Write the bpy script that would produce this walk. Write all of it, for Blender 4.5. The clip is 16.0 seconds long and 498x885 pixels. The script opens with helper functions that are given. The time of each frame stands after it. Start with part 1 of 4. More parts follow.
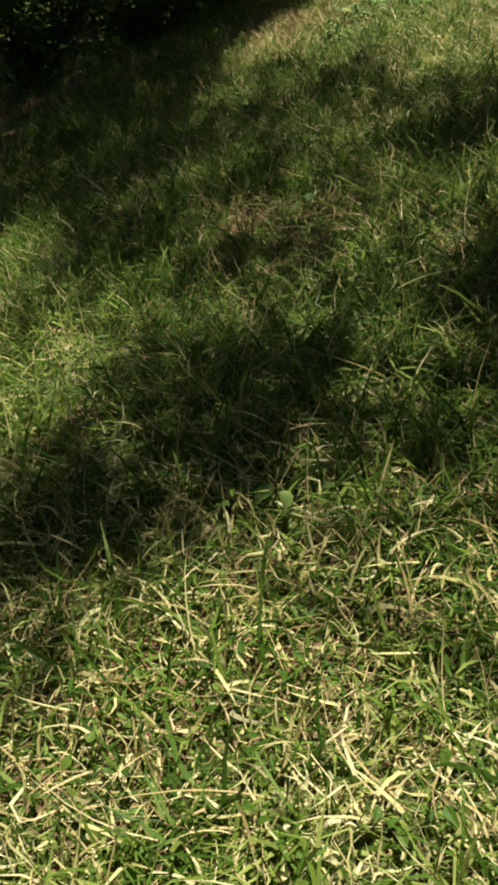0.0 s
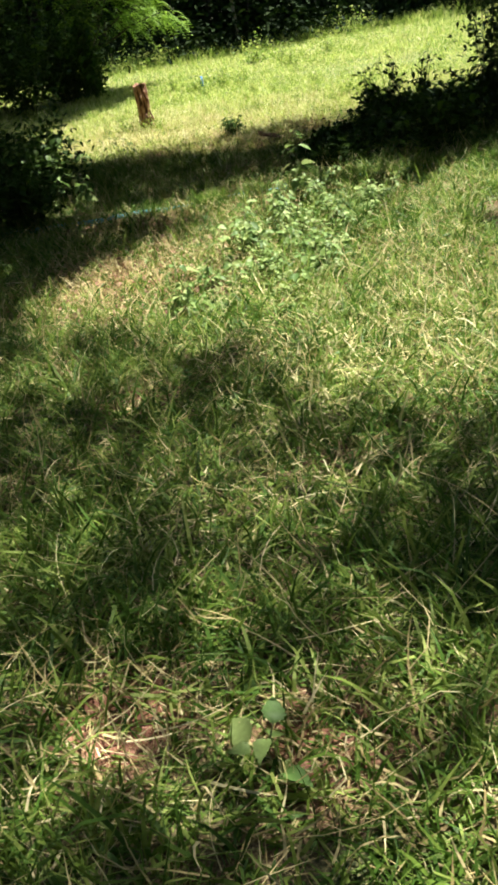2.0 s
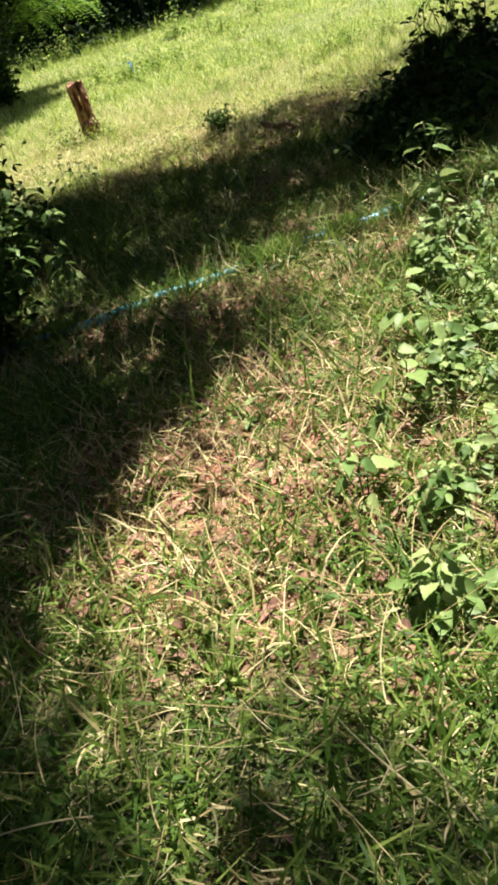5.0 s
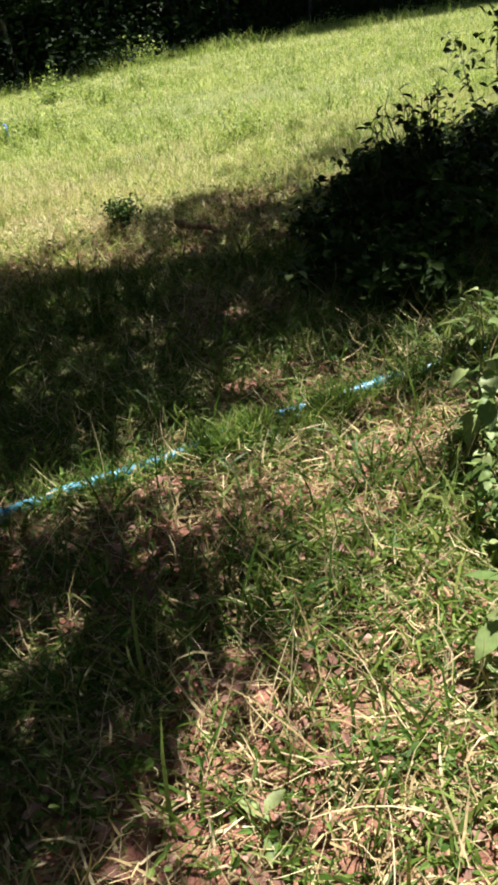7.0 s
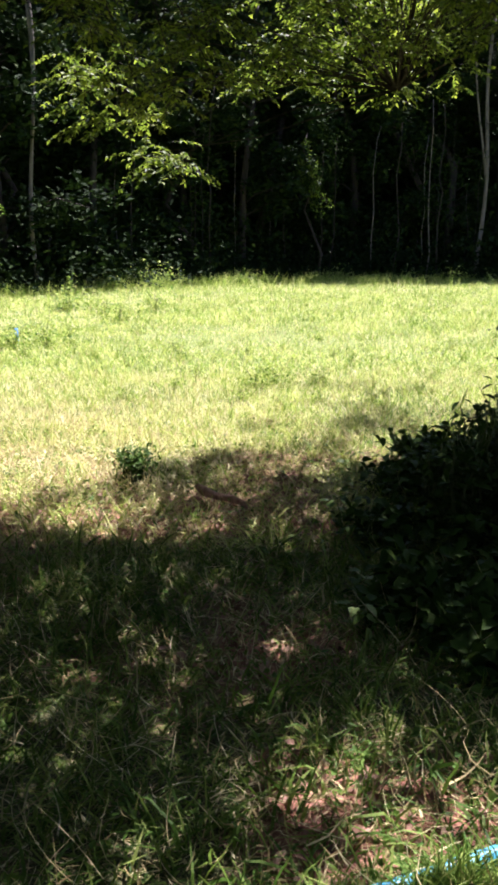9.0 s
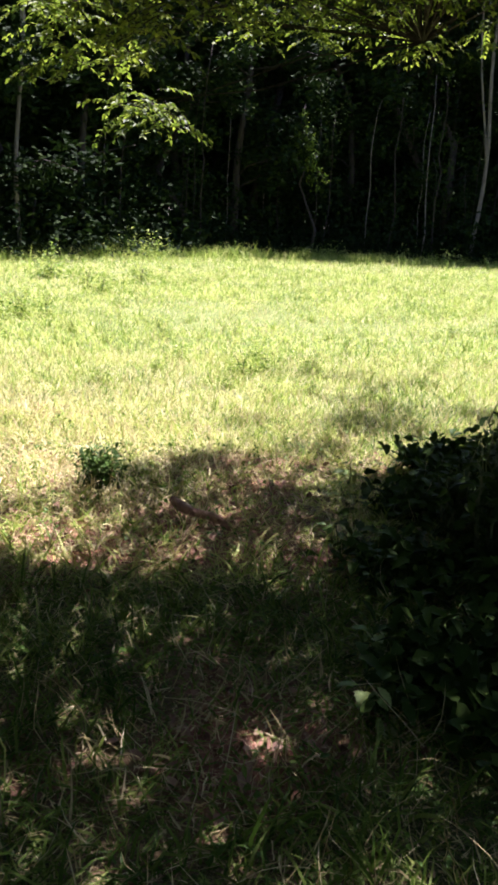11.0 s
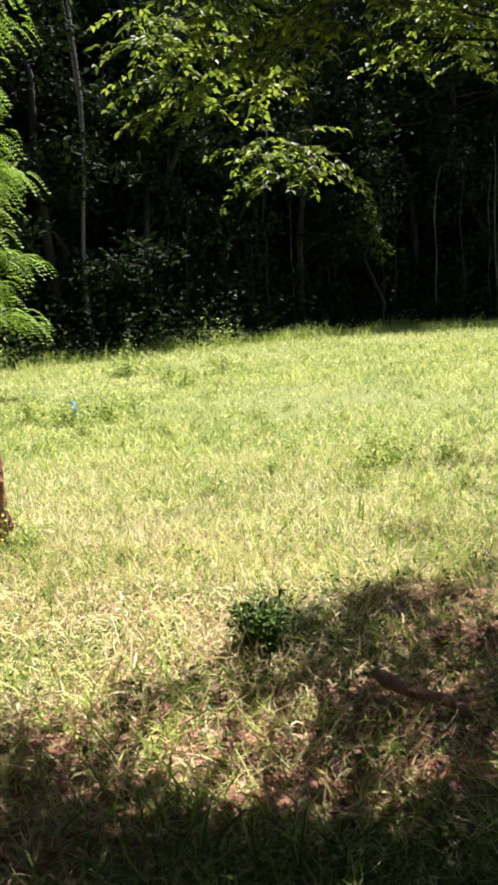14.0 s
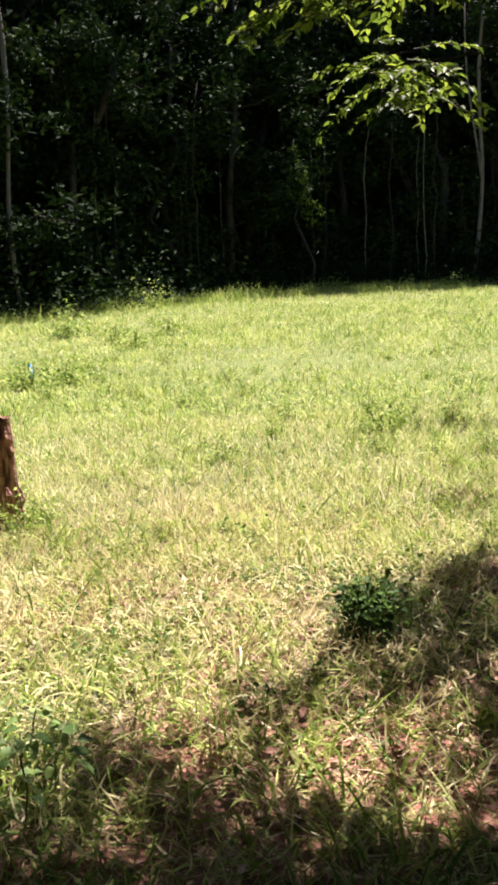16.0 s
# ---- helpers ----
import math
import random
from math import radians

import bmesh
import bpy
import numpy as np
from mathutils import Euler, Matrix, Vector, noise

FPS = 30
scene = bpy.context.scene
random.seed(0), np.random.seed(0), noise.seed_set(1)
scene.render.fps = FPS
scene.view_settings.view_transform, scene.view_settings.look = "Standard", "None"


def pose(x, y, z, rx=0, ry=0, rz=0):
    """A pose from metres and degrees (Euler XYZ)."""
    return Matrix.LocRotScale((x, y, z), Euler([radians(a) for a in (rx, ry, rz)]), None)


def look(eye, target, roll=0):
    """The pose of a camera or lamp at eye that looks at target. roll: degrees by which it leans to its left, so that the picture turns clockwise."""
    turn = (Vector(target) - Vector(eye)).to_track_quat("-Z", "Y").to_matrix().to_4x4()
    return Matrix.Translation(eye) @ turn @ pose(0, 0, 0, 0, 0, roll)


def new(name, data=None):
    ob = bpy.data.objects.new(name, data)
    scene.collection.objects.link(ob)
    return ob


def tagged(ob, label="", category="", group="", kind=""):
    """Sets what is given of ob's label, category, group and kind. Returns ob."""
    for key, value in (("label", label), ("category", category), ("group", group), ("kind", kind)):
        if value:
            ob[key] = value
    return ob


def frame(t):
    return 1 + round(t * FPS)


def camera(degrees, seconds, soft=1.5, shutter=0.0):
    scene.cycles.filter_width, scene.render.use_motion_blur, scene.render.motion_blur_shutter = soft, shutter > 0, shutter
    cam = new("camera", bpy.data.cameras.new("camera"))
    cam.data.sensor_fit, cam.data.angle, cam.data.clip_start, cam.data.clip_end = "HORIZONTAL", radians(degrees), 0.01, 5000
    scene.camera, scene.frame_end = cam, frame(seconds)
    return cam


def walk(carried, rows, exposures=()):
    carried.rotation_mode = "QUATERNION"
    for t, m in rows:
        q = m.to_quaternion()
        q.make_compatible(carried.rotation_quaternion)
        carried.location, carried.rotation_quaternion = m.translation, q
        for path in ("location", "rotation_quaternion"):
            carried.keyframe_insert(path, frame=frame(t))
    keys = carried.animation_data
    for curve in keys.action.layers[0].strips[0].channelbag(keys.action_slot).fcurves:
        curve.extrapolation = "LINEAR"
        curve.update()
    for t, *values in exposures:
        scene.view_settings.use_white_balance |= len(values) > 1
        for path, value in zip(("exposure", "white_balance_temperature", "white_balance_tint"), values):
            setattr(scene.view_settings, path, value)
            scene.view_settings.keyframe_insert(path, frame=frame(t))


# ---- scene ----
cam = camera(32.5, 16.0, soft=3.3)
PATH = [
    (0, (3.732, -5.803, 1.495), (2.728, -4.492, 0.368), -20.9),
    (0.5, (3.335, -5.395, 1.514), (2.464, -3.985, 0.395), -19.0),
    (1, (2.99, -4.853, 1.506), (2.276, -3.223, 0.592), -10.3),
    (1.5, (2.616, -4.33, 1.493), (2.039, -2.597, 0.679), -6.8),
    (2, (2.382, -3.795, 1.447), (1.915, -2.065, 0.559), -8.2),
    (2.5, (2.09, -3.243, 1.483), (1.665, -1.509, 0.583), -10.2),
    (3, (1.758, -2.82, 1.486), (1.27, -1.105, 0.579), -15.0),
    (3.5, (1.517, -2.153, 1.381), (0.967, -0.493, 0.411), -16.6),
    (4, (1.174, -1.665, 1.391), (0.68, 0.016, 0.425), -16.7),
    (4.2, (1.063, -1.497, 1.428), (0.601, 0.209, 0.492), -16.8),
    (6.3, (0.743, 0.206, 1.42), (0.533, 1.929, 0.426), -14.8),
    (6.5, (0.659, 0.36, 1.405), (0.495, 2.093, 0.42), -14.1),
    (7, (0.395, 0.722, 1.483), (0.377, 2.512, 0.59), -9.2),
    (7.5, (0.307, 1.2, 1.446), (0.278, 3.024, 0.627), -3.7),
    (8, (0.293, 1.572, 1.471), (0.283, 3.404, 0.67), -1.0),
    (8.5, (0.171, 1.804, 1.638), (0.237, 3.711, 1.04), -0.2),
    (9, (0.075, 1.964, 1.657), (0.181, 3.913, 1.22), 0.2),
    (9.2, (0.076, 2.003, 1.647), (0.186, 3.956, 1.229), 0.2),
    (11.3, (0.109, 2.992, 1.66), (0.256, 4.923, 1.161), 2.9),
    (11.5, (0.097, 3.072, 1.668), (0.211, 5.017, 1.218), 1.0),
    (12, (0.09, 3.365, 1.64), (0.091, 5.331, 1.272), -1.2),
    (12.5, (0.09, 3.619, 1.642), (0.095, 5.597, 1.344), -1.9),
    (13, (-0.025, 3.737, 1.639), (0.02, 5.723, 1.403), -1.1),
    (13.5, (-0.282, 3.98, 1.65), (-0.233, 5.966, 1.42), -1.5),
    (14, (-0.409, 4.229, 1.615), (-0.429, 6.204, 1.303), -3.0),
    (14.5, (-0.497, 4.501, 1.625), (-0.598, 6.46, 1.239), -3.0),
    (15, (-0.62, 4.592, 1.594), (-0.664, 6.54, 1.143), -1.6),
    (15.5, (-0.934, 4.655, 1.589), (-0.774, 6.606, 1.18), -2.1),
    (16, (-1.213, 4.753, 1.574), (-1.04, 6.704, 1.169), -2.5),
]
walk(cam, [(t, look(eye, target, roll)) for t, eye, target, roll in PATH],
     exposures=[(0, 0.75, 6900, 9), (0.5, 0.8, 6700, 9), (1.0, 1.75, 6500, 10), (1.5, 1.8, 6500, 10), (4.2, 1.75, 6500, 12), (6.3, 1.29, 6200, 20), (7.5, 1.55, 6200, 24),
                (8.6, 2.0, 5950, 29), (12.5, 2.05, 5950, 34), (14, 1.74, 6200, 31), (16, 1.67, 6300, 30)])

# ---- light ----
SUN = Vector((0.26, 0.32, 0.91)).normalized()
world = bpy.data.worlds.new("sky")
scene.world = world
world.use_nodes = True
wn = world.node_tree.nodes
sky = wn.new("ShaderNodeTexSky")
sky.sky_type = "NISHITA"
sky.sun_disc = False
sky.sun_elevation = math.asin(SUN.z)
sky.sun_rotation = math.atan2(SUN.x, SUN.y)
wn["Background"].inputs["Strength"].default_value = 0.05
world.node_tree.links.new(sky.outputs["Color"], wn["Background"].inputs["Color"])
sun_data = bpy.data.lights.new("sun", "SUN")
sun_data.energy, sun_data.angle, sun_data.color = 5.0, radians(0.53), (1.0, 0.95, 0.86)
sun = new("sun", sun_data)
sun.matrix_world = look(SUN * 60, (0, 0, 0))


# ---- materials ----
def material(name, rough=0.7, gloss=0.4):
    m = bpy.data.materials.new(name)
    m.use_nodes = True
    b = m.node_tree.nodes["Principled BSDF"]
    b.inputs["Roughness"].default_value = rough
    b.inputs["Specular IOR Level"].default_value = gloss
    return m, m.node_tree.nodes, m.node_tree.links, b


def ramp_node(nodes, stops):
    r = nodes.new("ShaderNodeValToRGB")
    el = r.color_ramp.elements
    while len(el) < len(stops):
        el.new(0.5)
    for e, (p, c) in zip(el, stops):
        e.position, e.color = p, (*c, 1)
    return r


def noise_node(nodes, links, scale, detail=4, coord="Object"):
    tc = nodes.new("ShaderNodeTexCoord")
    n = nodes.new("ShaderNodeTexNoise")
    n.inputs["Scale"].default_value, n.inputs["Detail"].default_value = scale, detail
    links.new(tc.outputs[coord], n.inputs["Vector"])
    return n


def foliage(name, stops, translucent=0.35, rough=0.55, patch=1.5, spread=0.5, per="island", gloss=0.25):
    """Leaf or blade: colour varies from piece to piece and in drifts; light passes through it."""
    m, nodes, links, b = material(name, rough, gloss)
    if per == "island":
        src = nodes.new("ShaderNodeNewGeometry").outputs["Random Per Island"]
    else:
        src = nodes.new("ShaderNodeObjectInfo").outputs["Random"]
    n = noise_node(nodes, links, patch, 3)
    mix = nodes.new("ShaderNodeMix")
    mix.inputs["Factor"].default_value = spread
    links.new(src, mix.inputs["A"])
    links.new(n.outputs["Fac"], mix.inputs["B"])
    r = ramp_node(nodes, stops)
    links.new(mix.outputs["Result"], r.inputs["Fac"])
    fine = noise_node(nodes, links, 90, 2)
    hsv = nodes.new("ShaderNodeHueSaturation")
    mm = nodes.new("ShaderNodeMapRange")
    mm.inputs["To Min"].default_value, mm.inputs["To Max"].default_value = 0.7, 1.3
    links.new(fine.outputs["Fac"], mm.inputs["Value"])
    links.new(mm.outputs["Result"], hsv.inputs["Value"])
    links.new(r.outputs["Color"], hsv.inputs["Color"])
    links.new(hsv.outputs["Color"], b.inputs["Base Color"])
    t = nodes.new("ShaderNodeBsdfTranslucent")
    links.new(hsv.outputs["Color"], t.inputs["Color"])
    ms = nodes.new("ShaderNodeMixShader")
    ms.inputs["Fac"].default_value = translucent
    links.new(b.outputs["BSDF"], ms.inputs[1])
    links.new(t.outputs["BSDF"], ms.inputs[2])
    links.new(ms.outputs["Shader"], nodes["Material Output"].inputs["Surface"])
    return m


def rough_solid(name, stops, scale, rough=0.85, bump=0.4, detail=6, stretch=None):
    m, nodes, links, b = material(name, rough)
    n = noise_node(nodes, links, scale, detail)
    if stretch:
        mp = nodes.new("ShaderNodeMapping")
        mp.inputs["Scale"].default_value = stretch
        links.new(n.inputs["Vector"].links[0].from_socket, mp.inputs["Vector"])
        links.new(mp.outputs["Vector"], n.inputs["Vector"])
    r = ramp_node(nodes, stops)
    links.new(n.outputs["Fac"], r.inputs["Fac"])
    links.new(r.outputs["Color"], b.inputs["Base Color"])
    n2 = noise_node(nodes, links, scale * 6, 4)
    bp = nodes.new("ShaderNodeBump")
    bp.inputs["Strength"].default_value = bump
    bp.inputs["Distance"].default_value = 0.02
    links.new(n2.outputs["Fac"], bp.inputs["Height"])
    links.new(bp.outputs["Normal"], b.inputs["Normal"])
    return m


# Near grass has shade in its greens; field grass is a lighter, sunlit version.
M_GRASS_SHADED = foliage("shaded_grass_blade", [(0.15, (0.03, 0.07, 0.01)), (0.4, (0.077, 0.16, 0.021)), (0.6, (0.172, 0.265, 0.042)), (0.78, (0.32, 0.39, 0.10)), (0.94, (0.50, 0.50, 0.2))], 0.4)
M_FIELD_LIT = foliage("field_grass", [(0.22, (0.05, 0.12, 0.015)), (0.41, (0.20, 0.32, 0.04)), (0.6, (0.46, 0.54, 0.13)), (0.84, (0.70, 0.68, 0.3))], 0.4, patch=0.7, spread=0.55)
M_HANG = foliage("hanging_leaf", [(0.2, (0.04, 0.08, 0.01)), (0.5, (0.14, 0.21, 0.02)), (0.85, (0.30, 0.38, 0.04))], 0.55, 0.5)
M_STRAW = foliage("dry_straw", [(0.15, (0.23, 0.16, 0.06)), (0.45, (0.46, 0.38, 0.17)), (0.8, (0.70, 0.62, 0.36))], 0.2, 0.7)
M_HAY = foliage("pale_hay", [(0.15, (0.34, 0.30, 0.10)), (0.45, (0.58, 0.54, 0.24)), (0.8, (0.76, 0.72, 0.44))], 0.3, 0.7)
M_WEED = foliage("weed_leaf", [(0.2, (0.085, 0.16, 0.038)), (0.5, (0.18, 0.275, 0.075)), (0.85, (0.33, 0.41, 0.15))], 0.3, 0.5, per="object", spread=0.3)
M_LITTER = foliage("dead_leaf", [(0.2, (0.12, 0.06, 0.04)), (0.5, (0.27, 0.15, 0.10)), (0.85, (0.46, 0.30, 0.22))], 0.1, 0.8)
M_FORB = foliage("small_leaf", [(0.2, (0.04, 0.10, 0.012)), (0.5, (0.08, 0.16, 0.022)), (0.85, (0.17, 0.24, 0.045))], 0.3, 0.55)
M_SHRUB = foliage("shrub_leaf", [(0.2, (0.02, 0.045, 0.008)), (0.5, (0.035, 0.072, 0.012)), (0.85, (0.065, 0.115, 0.018))], 0.12, 0.6, gloss=0.09)
M_BUSHY = foliage("bushy_weed_leaf", [(0.2, (0.025, 0.062, 0.01)), (0.5, (0.05, 0.105, 0.015)), (0.85, (0.10, 0.17, 0.03))], 0.22, 0.6, gloss=0.14)
M_CROWN = foliage("crown_leaf", [(0.2, (0.05, 0.11, 0.01)), (0.5, (0.11, 0.19, 0.018)), (0.85, (0.22, 0.30, 0.03))], 0.32, 0.6)
# Near-black stops: the wood's deep shade is put into the leaf colour.
M_WOODS_SHADED = foliage("shaded_woods_leaf", [(0.25, (0.008, 0.019, 0.005)), (0.52, (0.015, 0.034, 0.008)), (0.70, (0.024, 0.044, 0.010)), (0.9, (0.065, 0.09, 0.02))], 0.1, 0.8, patch=0.25, gloss=0.11)
M_FERNY = foliage("feathery_leaf", [(0.2, (0.09, 0.19, 0.015)), (0.5, (0.17, 0.30, 0.03)), (0.85, (0.28, 0.42, 0.06))], 0.45, 0.5)
M_BARK = rough_solid("bark", [(0.3, (0.018, 0.014, 0.011)), (0.7, (0.055, 0.045, 0.035))], 6, 0.9, 0.8, stretch=(3, 3, 0.5))
M_PALE_BARK = rough_solid("pale_bark", [(0.3, (0.09, 0.08, 0.066)), (0.7, (0.23, 0.2, 0.165))], 4, 0.9, 0.5, stretch=(3, 3, 0.4))
M_STUMP = rough_solid("weathered_red_wood", [(0.36, (0.035, 0.014, 0.009)), (0.49, (0.27, 0.125, 0.078)), (0.7, (0.50, 0.31, 0.21))], 9, 0.9, 1.0, stretch=(2.5, 2.5, 0.6))
M_STICK = rough_solid("dead_stick", [(0.3, (0.17, 0.085, 0.055)), (0.7, (0.40, 0.25, 0.17))], 20, 0.9, 0.6)
M_PIPE = rough_solid("blue_plastic", [(0.3, (0.02, 0.16, 0.26)), (0.55, (0.07, 0.36, 0.46)), (0.75, (0.3, 0.55, 0.6))], 14, 0.35, 0.15)
M_STAKE = rough_solid("bright_blue_plastic", [(0.3, (0.03, 0.18, 0.55)), (0.7, (0.06, 0.28, 0.7))], 14, 0.4, 0.1)
M_STEM = rough_solid("green_stem", [(0.3, (0.06, 0.10, 0.03)), (0.7, (0.14, 0.16, 0.06))], 30, 0.7, 0.2)


# ---- mesh tools ----
def np_mesh(name, verts, faces, mats, smooth=False):
    """A mesh from arrays: faces is a list of index arrays (n, 3) or (n, 4)."""
    me = bpy.data.meshes.new(name)
    verts = np.asarray(verts, dtype=np.float32)
    me.vertices.add(len(verts))
    me.vertices.foreach_set("co", verts.ravel())
    loops = np.concatenate([np.asarray(f, dtype=np.int32).ravel() for f in faces])
    sizes = np.concatenate([np.full(len(f), np.asarray(f).shape[1], dtype=np.int32) for f in faces])
    starts = np.concatenate(([0], np.cumsum(sizes)[:-1])).astype(np.int32)
    me.loops.add(len(loops))
    me.loops.foreach_set("vertex_index", loops)
    me.polygons.add(len(sizes))
    me.polygons.foreach_set("loop_start", starts)
    me.polygons.foreach_set("use_smooth", np.full(len(sizes), smooth, dtype=bool))
    for m in mats:
        me.materials.append(m)
    me.update(calc_edges=True)
    return me


def thing(name, label, category, group="", kind="", at=(0, 0, 0)):
    ob = new(name)
    ob.location = at
    return tagged(ob, label, category, group, kind)


def part(name, me, parent, label="", m=None):
    ob = new(name, me)
    ob.parent = parent
    if m is not None:
        ob.matrix_basis = m
    return tagged(ob, label)


def tube(points, radii, sides=7, wobble=0.0, seed=0):
    """Vertices and faces of a tapered tube along the points, with its ends closed."""
    rg = np.random.default_rng(seed)
    p = np.asarray(points, float)
    r = np.asarray(radii, float)
    d = np.gradient(p, axis=0)
    d /= np.linalg.norm(d, axis=1)[:, None] + 1e-9
    ref = np.where(np.abs(d[:, 2:3]) > 0.9, [[1.0, 0, 0]], [[0, 0, 1.0]])
    u = np.cross(d, ref)
    u /= np.linalg.norm(u, axis=1)[:, None] + 1e-9
    w = np.cross(d, u)
    a = np.linspace(0, 2 * np.pi, sides, endpoint=False)
    rr = r[:, None] * (1 + wobble * rg.normal(size=(len(p), sides)))
    v = p[:, None] + rr[..., None] * (u[:, None] * np.cos(a)[None, :, None] + w[:, None] * np.sin(a)[None, :, None])
    v = v.reshape(-1, 3)
    q = []
    for i in range(len(p) - 1):
        for j in range(sides):
            k = (j + 1) % sides
            q.append((i * sides + j, i * sides + k, (i + 1) * sides + k, (i + 1) * sides + j))
    n = len(v)
    v = np.vstack([v, p[:1], p[-1:]])
    t = [(n, (j + 1) % sides, j) for j in range(sides)] + [(n + 1, n - sides + j, n - sides + (j + 1) % sides) for j in range(sides)]
    return v, np.array(q), np.array(t)


def joined(pieces):
    """One set of vertices and faces from several."""
    vs, qs, ts, o = [], [], [], 0
    for v, q, t in pieces:
        vs.append(v)
        qs.append(np.asarray(q).reshape(-1, 4) + o)
        ts.append(np.asarray(t).reshape(-1, 3) + o)
        o += len(v)
    faces = [f for f in (np.concatenate(qs), np.concatenate(ts)) if len(f)]
    return np.concatenate(vs), faces


def value_noise(x, y, scale, seed):
    """Smooth noise between 0 and 1 over the plan."""
    x, y = np.asarray(x) / scale, np.asarray(y) / scale
    i, j = np.floor(x).astype(int), np.floor(y).astype(int)
    f, g = x - i, y - j
    f, g = f * f * (3 - 2 * f), g * g * (3 - 2 * g)

    def h(a, b):
        s = np.sin(a * 127.1 + b * 311.7 + seed * 74.7) * 43758.5453
        return s - np.floor(s)
    return (h(i, j) * (1 - f) + h(i + 1, j) * f) * (1 - g) + (h(i, j + 1) * (1 - f) + h(i + 1, j + 1) * f) * g


def ground_z(x, y):
    return 0.05 * (value_noise(x, y, 1.1, 1) - 0.5) + 0.03 * (value_noise(x, y, 0.35, 2) - 0.5) + 0.12 * (value_noise(x, y, 6, 3) - 0.5)


def blades(x, y, length, width, lean, curve, rg, levels=3, heading=None, lift=0.0):
    """Bent, tapering blades that stand on the ground at x, y."""
    n = len(x)
    z = ground_z(x, y) - 0.01 + lift
    phi = rg.uniform(0, 2 * np.pi, n) if heading is None else heading
    side = np.stack([-np.sin(phi), np.cos(phi), np.zeros(n)], 1)
    side[:, 2] = rg.normal(0, 0.35, n)
    p = np.stack([x, y, z], 1)
    vs = []
    drift = rg.normal(0, 0.55, n)
    for k in range(levels):
        phi = phi + drift
        wk = width * (1 - 0.55 * (k / levels) ** 1.5) * 0.5
        vs += [p - side * wk[:, None], p + side * wk[:, None]]
        a = lean + curve * (k + 0.5) / levels
        step = length / levels
        p = p + np.stack([np.sin(a) * np.cos(phi), np.sin(a) * np.sin(phi), np.cos(a)], 1) * step[:, None]
        p[:, 2] = np.maximum(p[:, 2], ground_z(p[:, 0], p[:, 1]) + 0.006)
    vs.append(p)
    m = 2 * levels + 1
    v = np.stack(vs, 1).reshape(-1, 3)
    base = np.arange(n)[:, None] * m
    q = np.concatenate([base + np.array([[2 * k, 2 * k + 1, 2 * k + 3, 2 * k + 2]]) for k in range(levels - 1)])
    t = base + np.array([[m - 3, m - 2, m - 1]])
    return v, q, t


def fine_leaves(centres, length, width, rg, droop=0.3, fold=0.18, curl=0.2, way=None):
    """Ovate, pointed leaves with a midrib, folded and bent down at the tip."""
    n = len(centres)
    d = rg.normal(size=(n, 3)) if way is None else way.copy()
    if way is None:
        d[:, 2] = d[:, 2] * 0.45 - droop
    d /= np.linalg.norm(d, axis=1)[:, None]
    s = np.cross(d, rg.normal(0, 0.45, (n, 3)) + [0, 0, 1])
    s /= np.linalg.norm(s, axis=1)[:, None] + 1e-9
    nn = np.cross(s, d)
    L, W = np.asarray(length)[:, None], np.asarray(width)[:, None]
    a = centres - d * L / 2

    def at(t, w, z):
        return a + d * L * t + s * W * w + nn * (W * z - L * curl * t * t)
    v = np.stack([at(0, 0, 0), at(0.3, 0, 0), at(0.68, 0, 0), at(1, 0, 0), at(0.26, 0.5, fold), at(0.64, 0.36, fold), at(0.26, -0.5, fold), at(0.64, -0.36, fold)], 1).reshape(-1, 3)
    k = np.arange(n)[:, None] * 8
    q = np.concatenate([k + np.array([[1, 2, 5, 4]]), k + np.array([[2, 1, 6, 7]])])
    t = np.concatenate([k + np.array([f]) for f in ([0, 1, 4], [2, 3, 5], [1, 0, 6], [3, 2, 7])])
    return v, q, t


def leaf_cloud(centres, length, width, rg, droop=0.3, fold=0.25):
    """Folded, pointed leaves of four corners round their centres."""
    n = len(centres)
    d = rg.normal(size=(n, 3))
    d[:, 2] = d[:, 2] * 0.5 - droop
    d /= np.linalg.norm(d, axis=1)[:, None]
    up = rg.normal(0, 0.5, (n, 3)) + [0, 0, 1]
    s = np.cross(d, up)
    s /= np.linalg.norm(s, axis=1)[:, None] + 1e-9
    nn = np.cross(s, d)
    L, W = np.asarray(length)[:, None], np.asarray(width)[:, None]
    a, b = centres - d * L / 2, centres + d * L / 2
    mid = centres - d * L * 0.08 + nn * W * fold
    v = np.stack([a, mid - s * W / 2, b, mid + s * W / 2], 1).reshape(-1, 3)
    k = np.arange(n)[:, None] * 4
    t = np.concatenate([k + np.array([[0, 1, 2]]), k + np.array([[0, 2, 3]])])
    return v, np.zeros((0, 4), int), t


# ---- the line along which the wood begins ----
EDGE_X = [-60, -30, -14, -9, -3, 5, 12, 30, 60]
EDGE_Y = [10, 20, 29, 33, 42, 49, 49, 44, 30]

# ---- where the pasture is bare or dry ----
BARE = [(1.62, -2.4, 0.2), (2.1, -2.42, 0.2), (0.42, 0.05, 0.15), (0.95, -0.45, 0.15), (0.35, 7.35, 0.5), (0.74, 7.0, 0.3), (-0.3, 7.15, 0.5), (0.5, 1.5, 0.75), (0.75, 2.4, 0.5), (0.0, 1.9, 0.6), (0.6, 8.2, 0.3), (0.6, -1.2, 0.18), (0.1, 3.2, 0.6), (0.55, 4.2, 0.4), (0.3, 5.4, 0.32),
        (0.15, 1.3, 0.5), (-0.6, 3.1, 0.5), (1.0, 3.9, 0.4), (0.3, 2.3, 0.4), (-1.2, 6.9, 0.5), (0.3, 8.6, 0.3)]


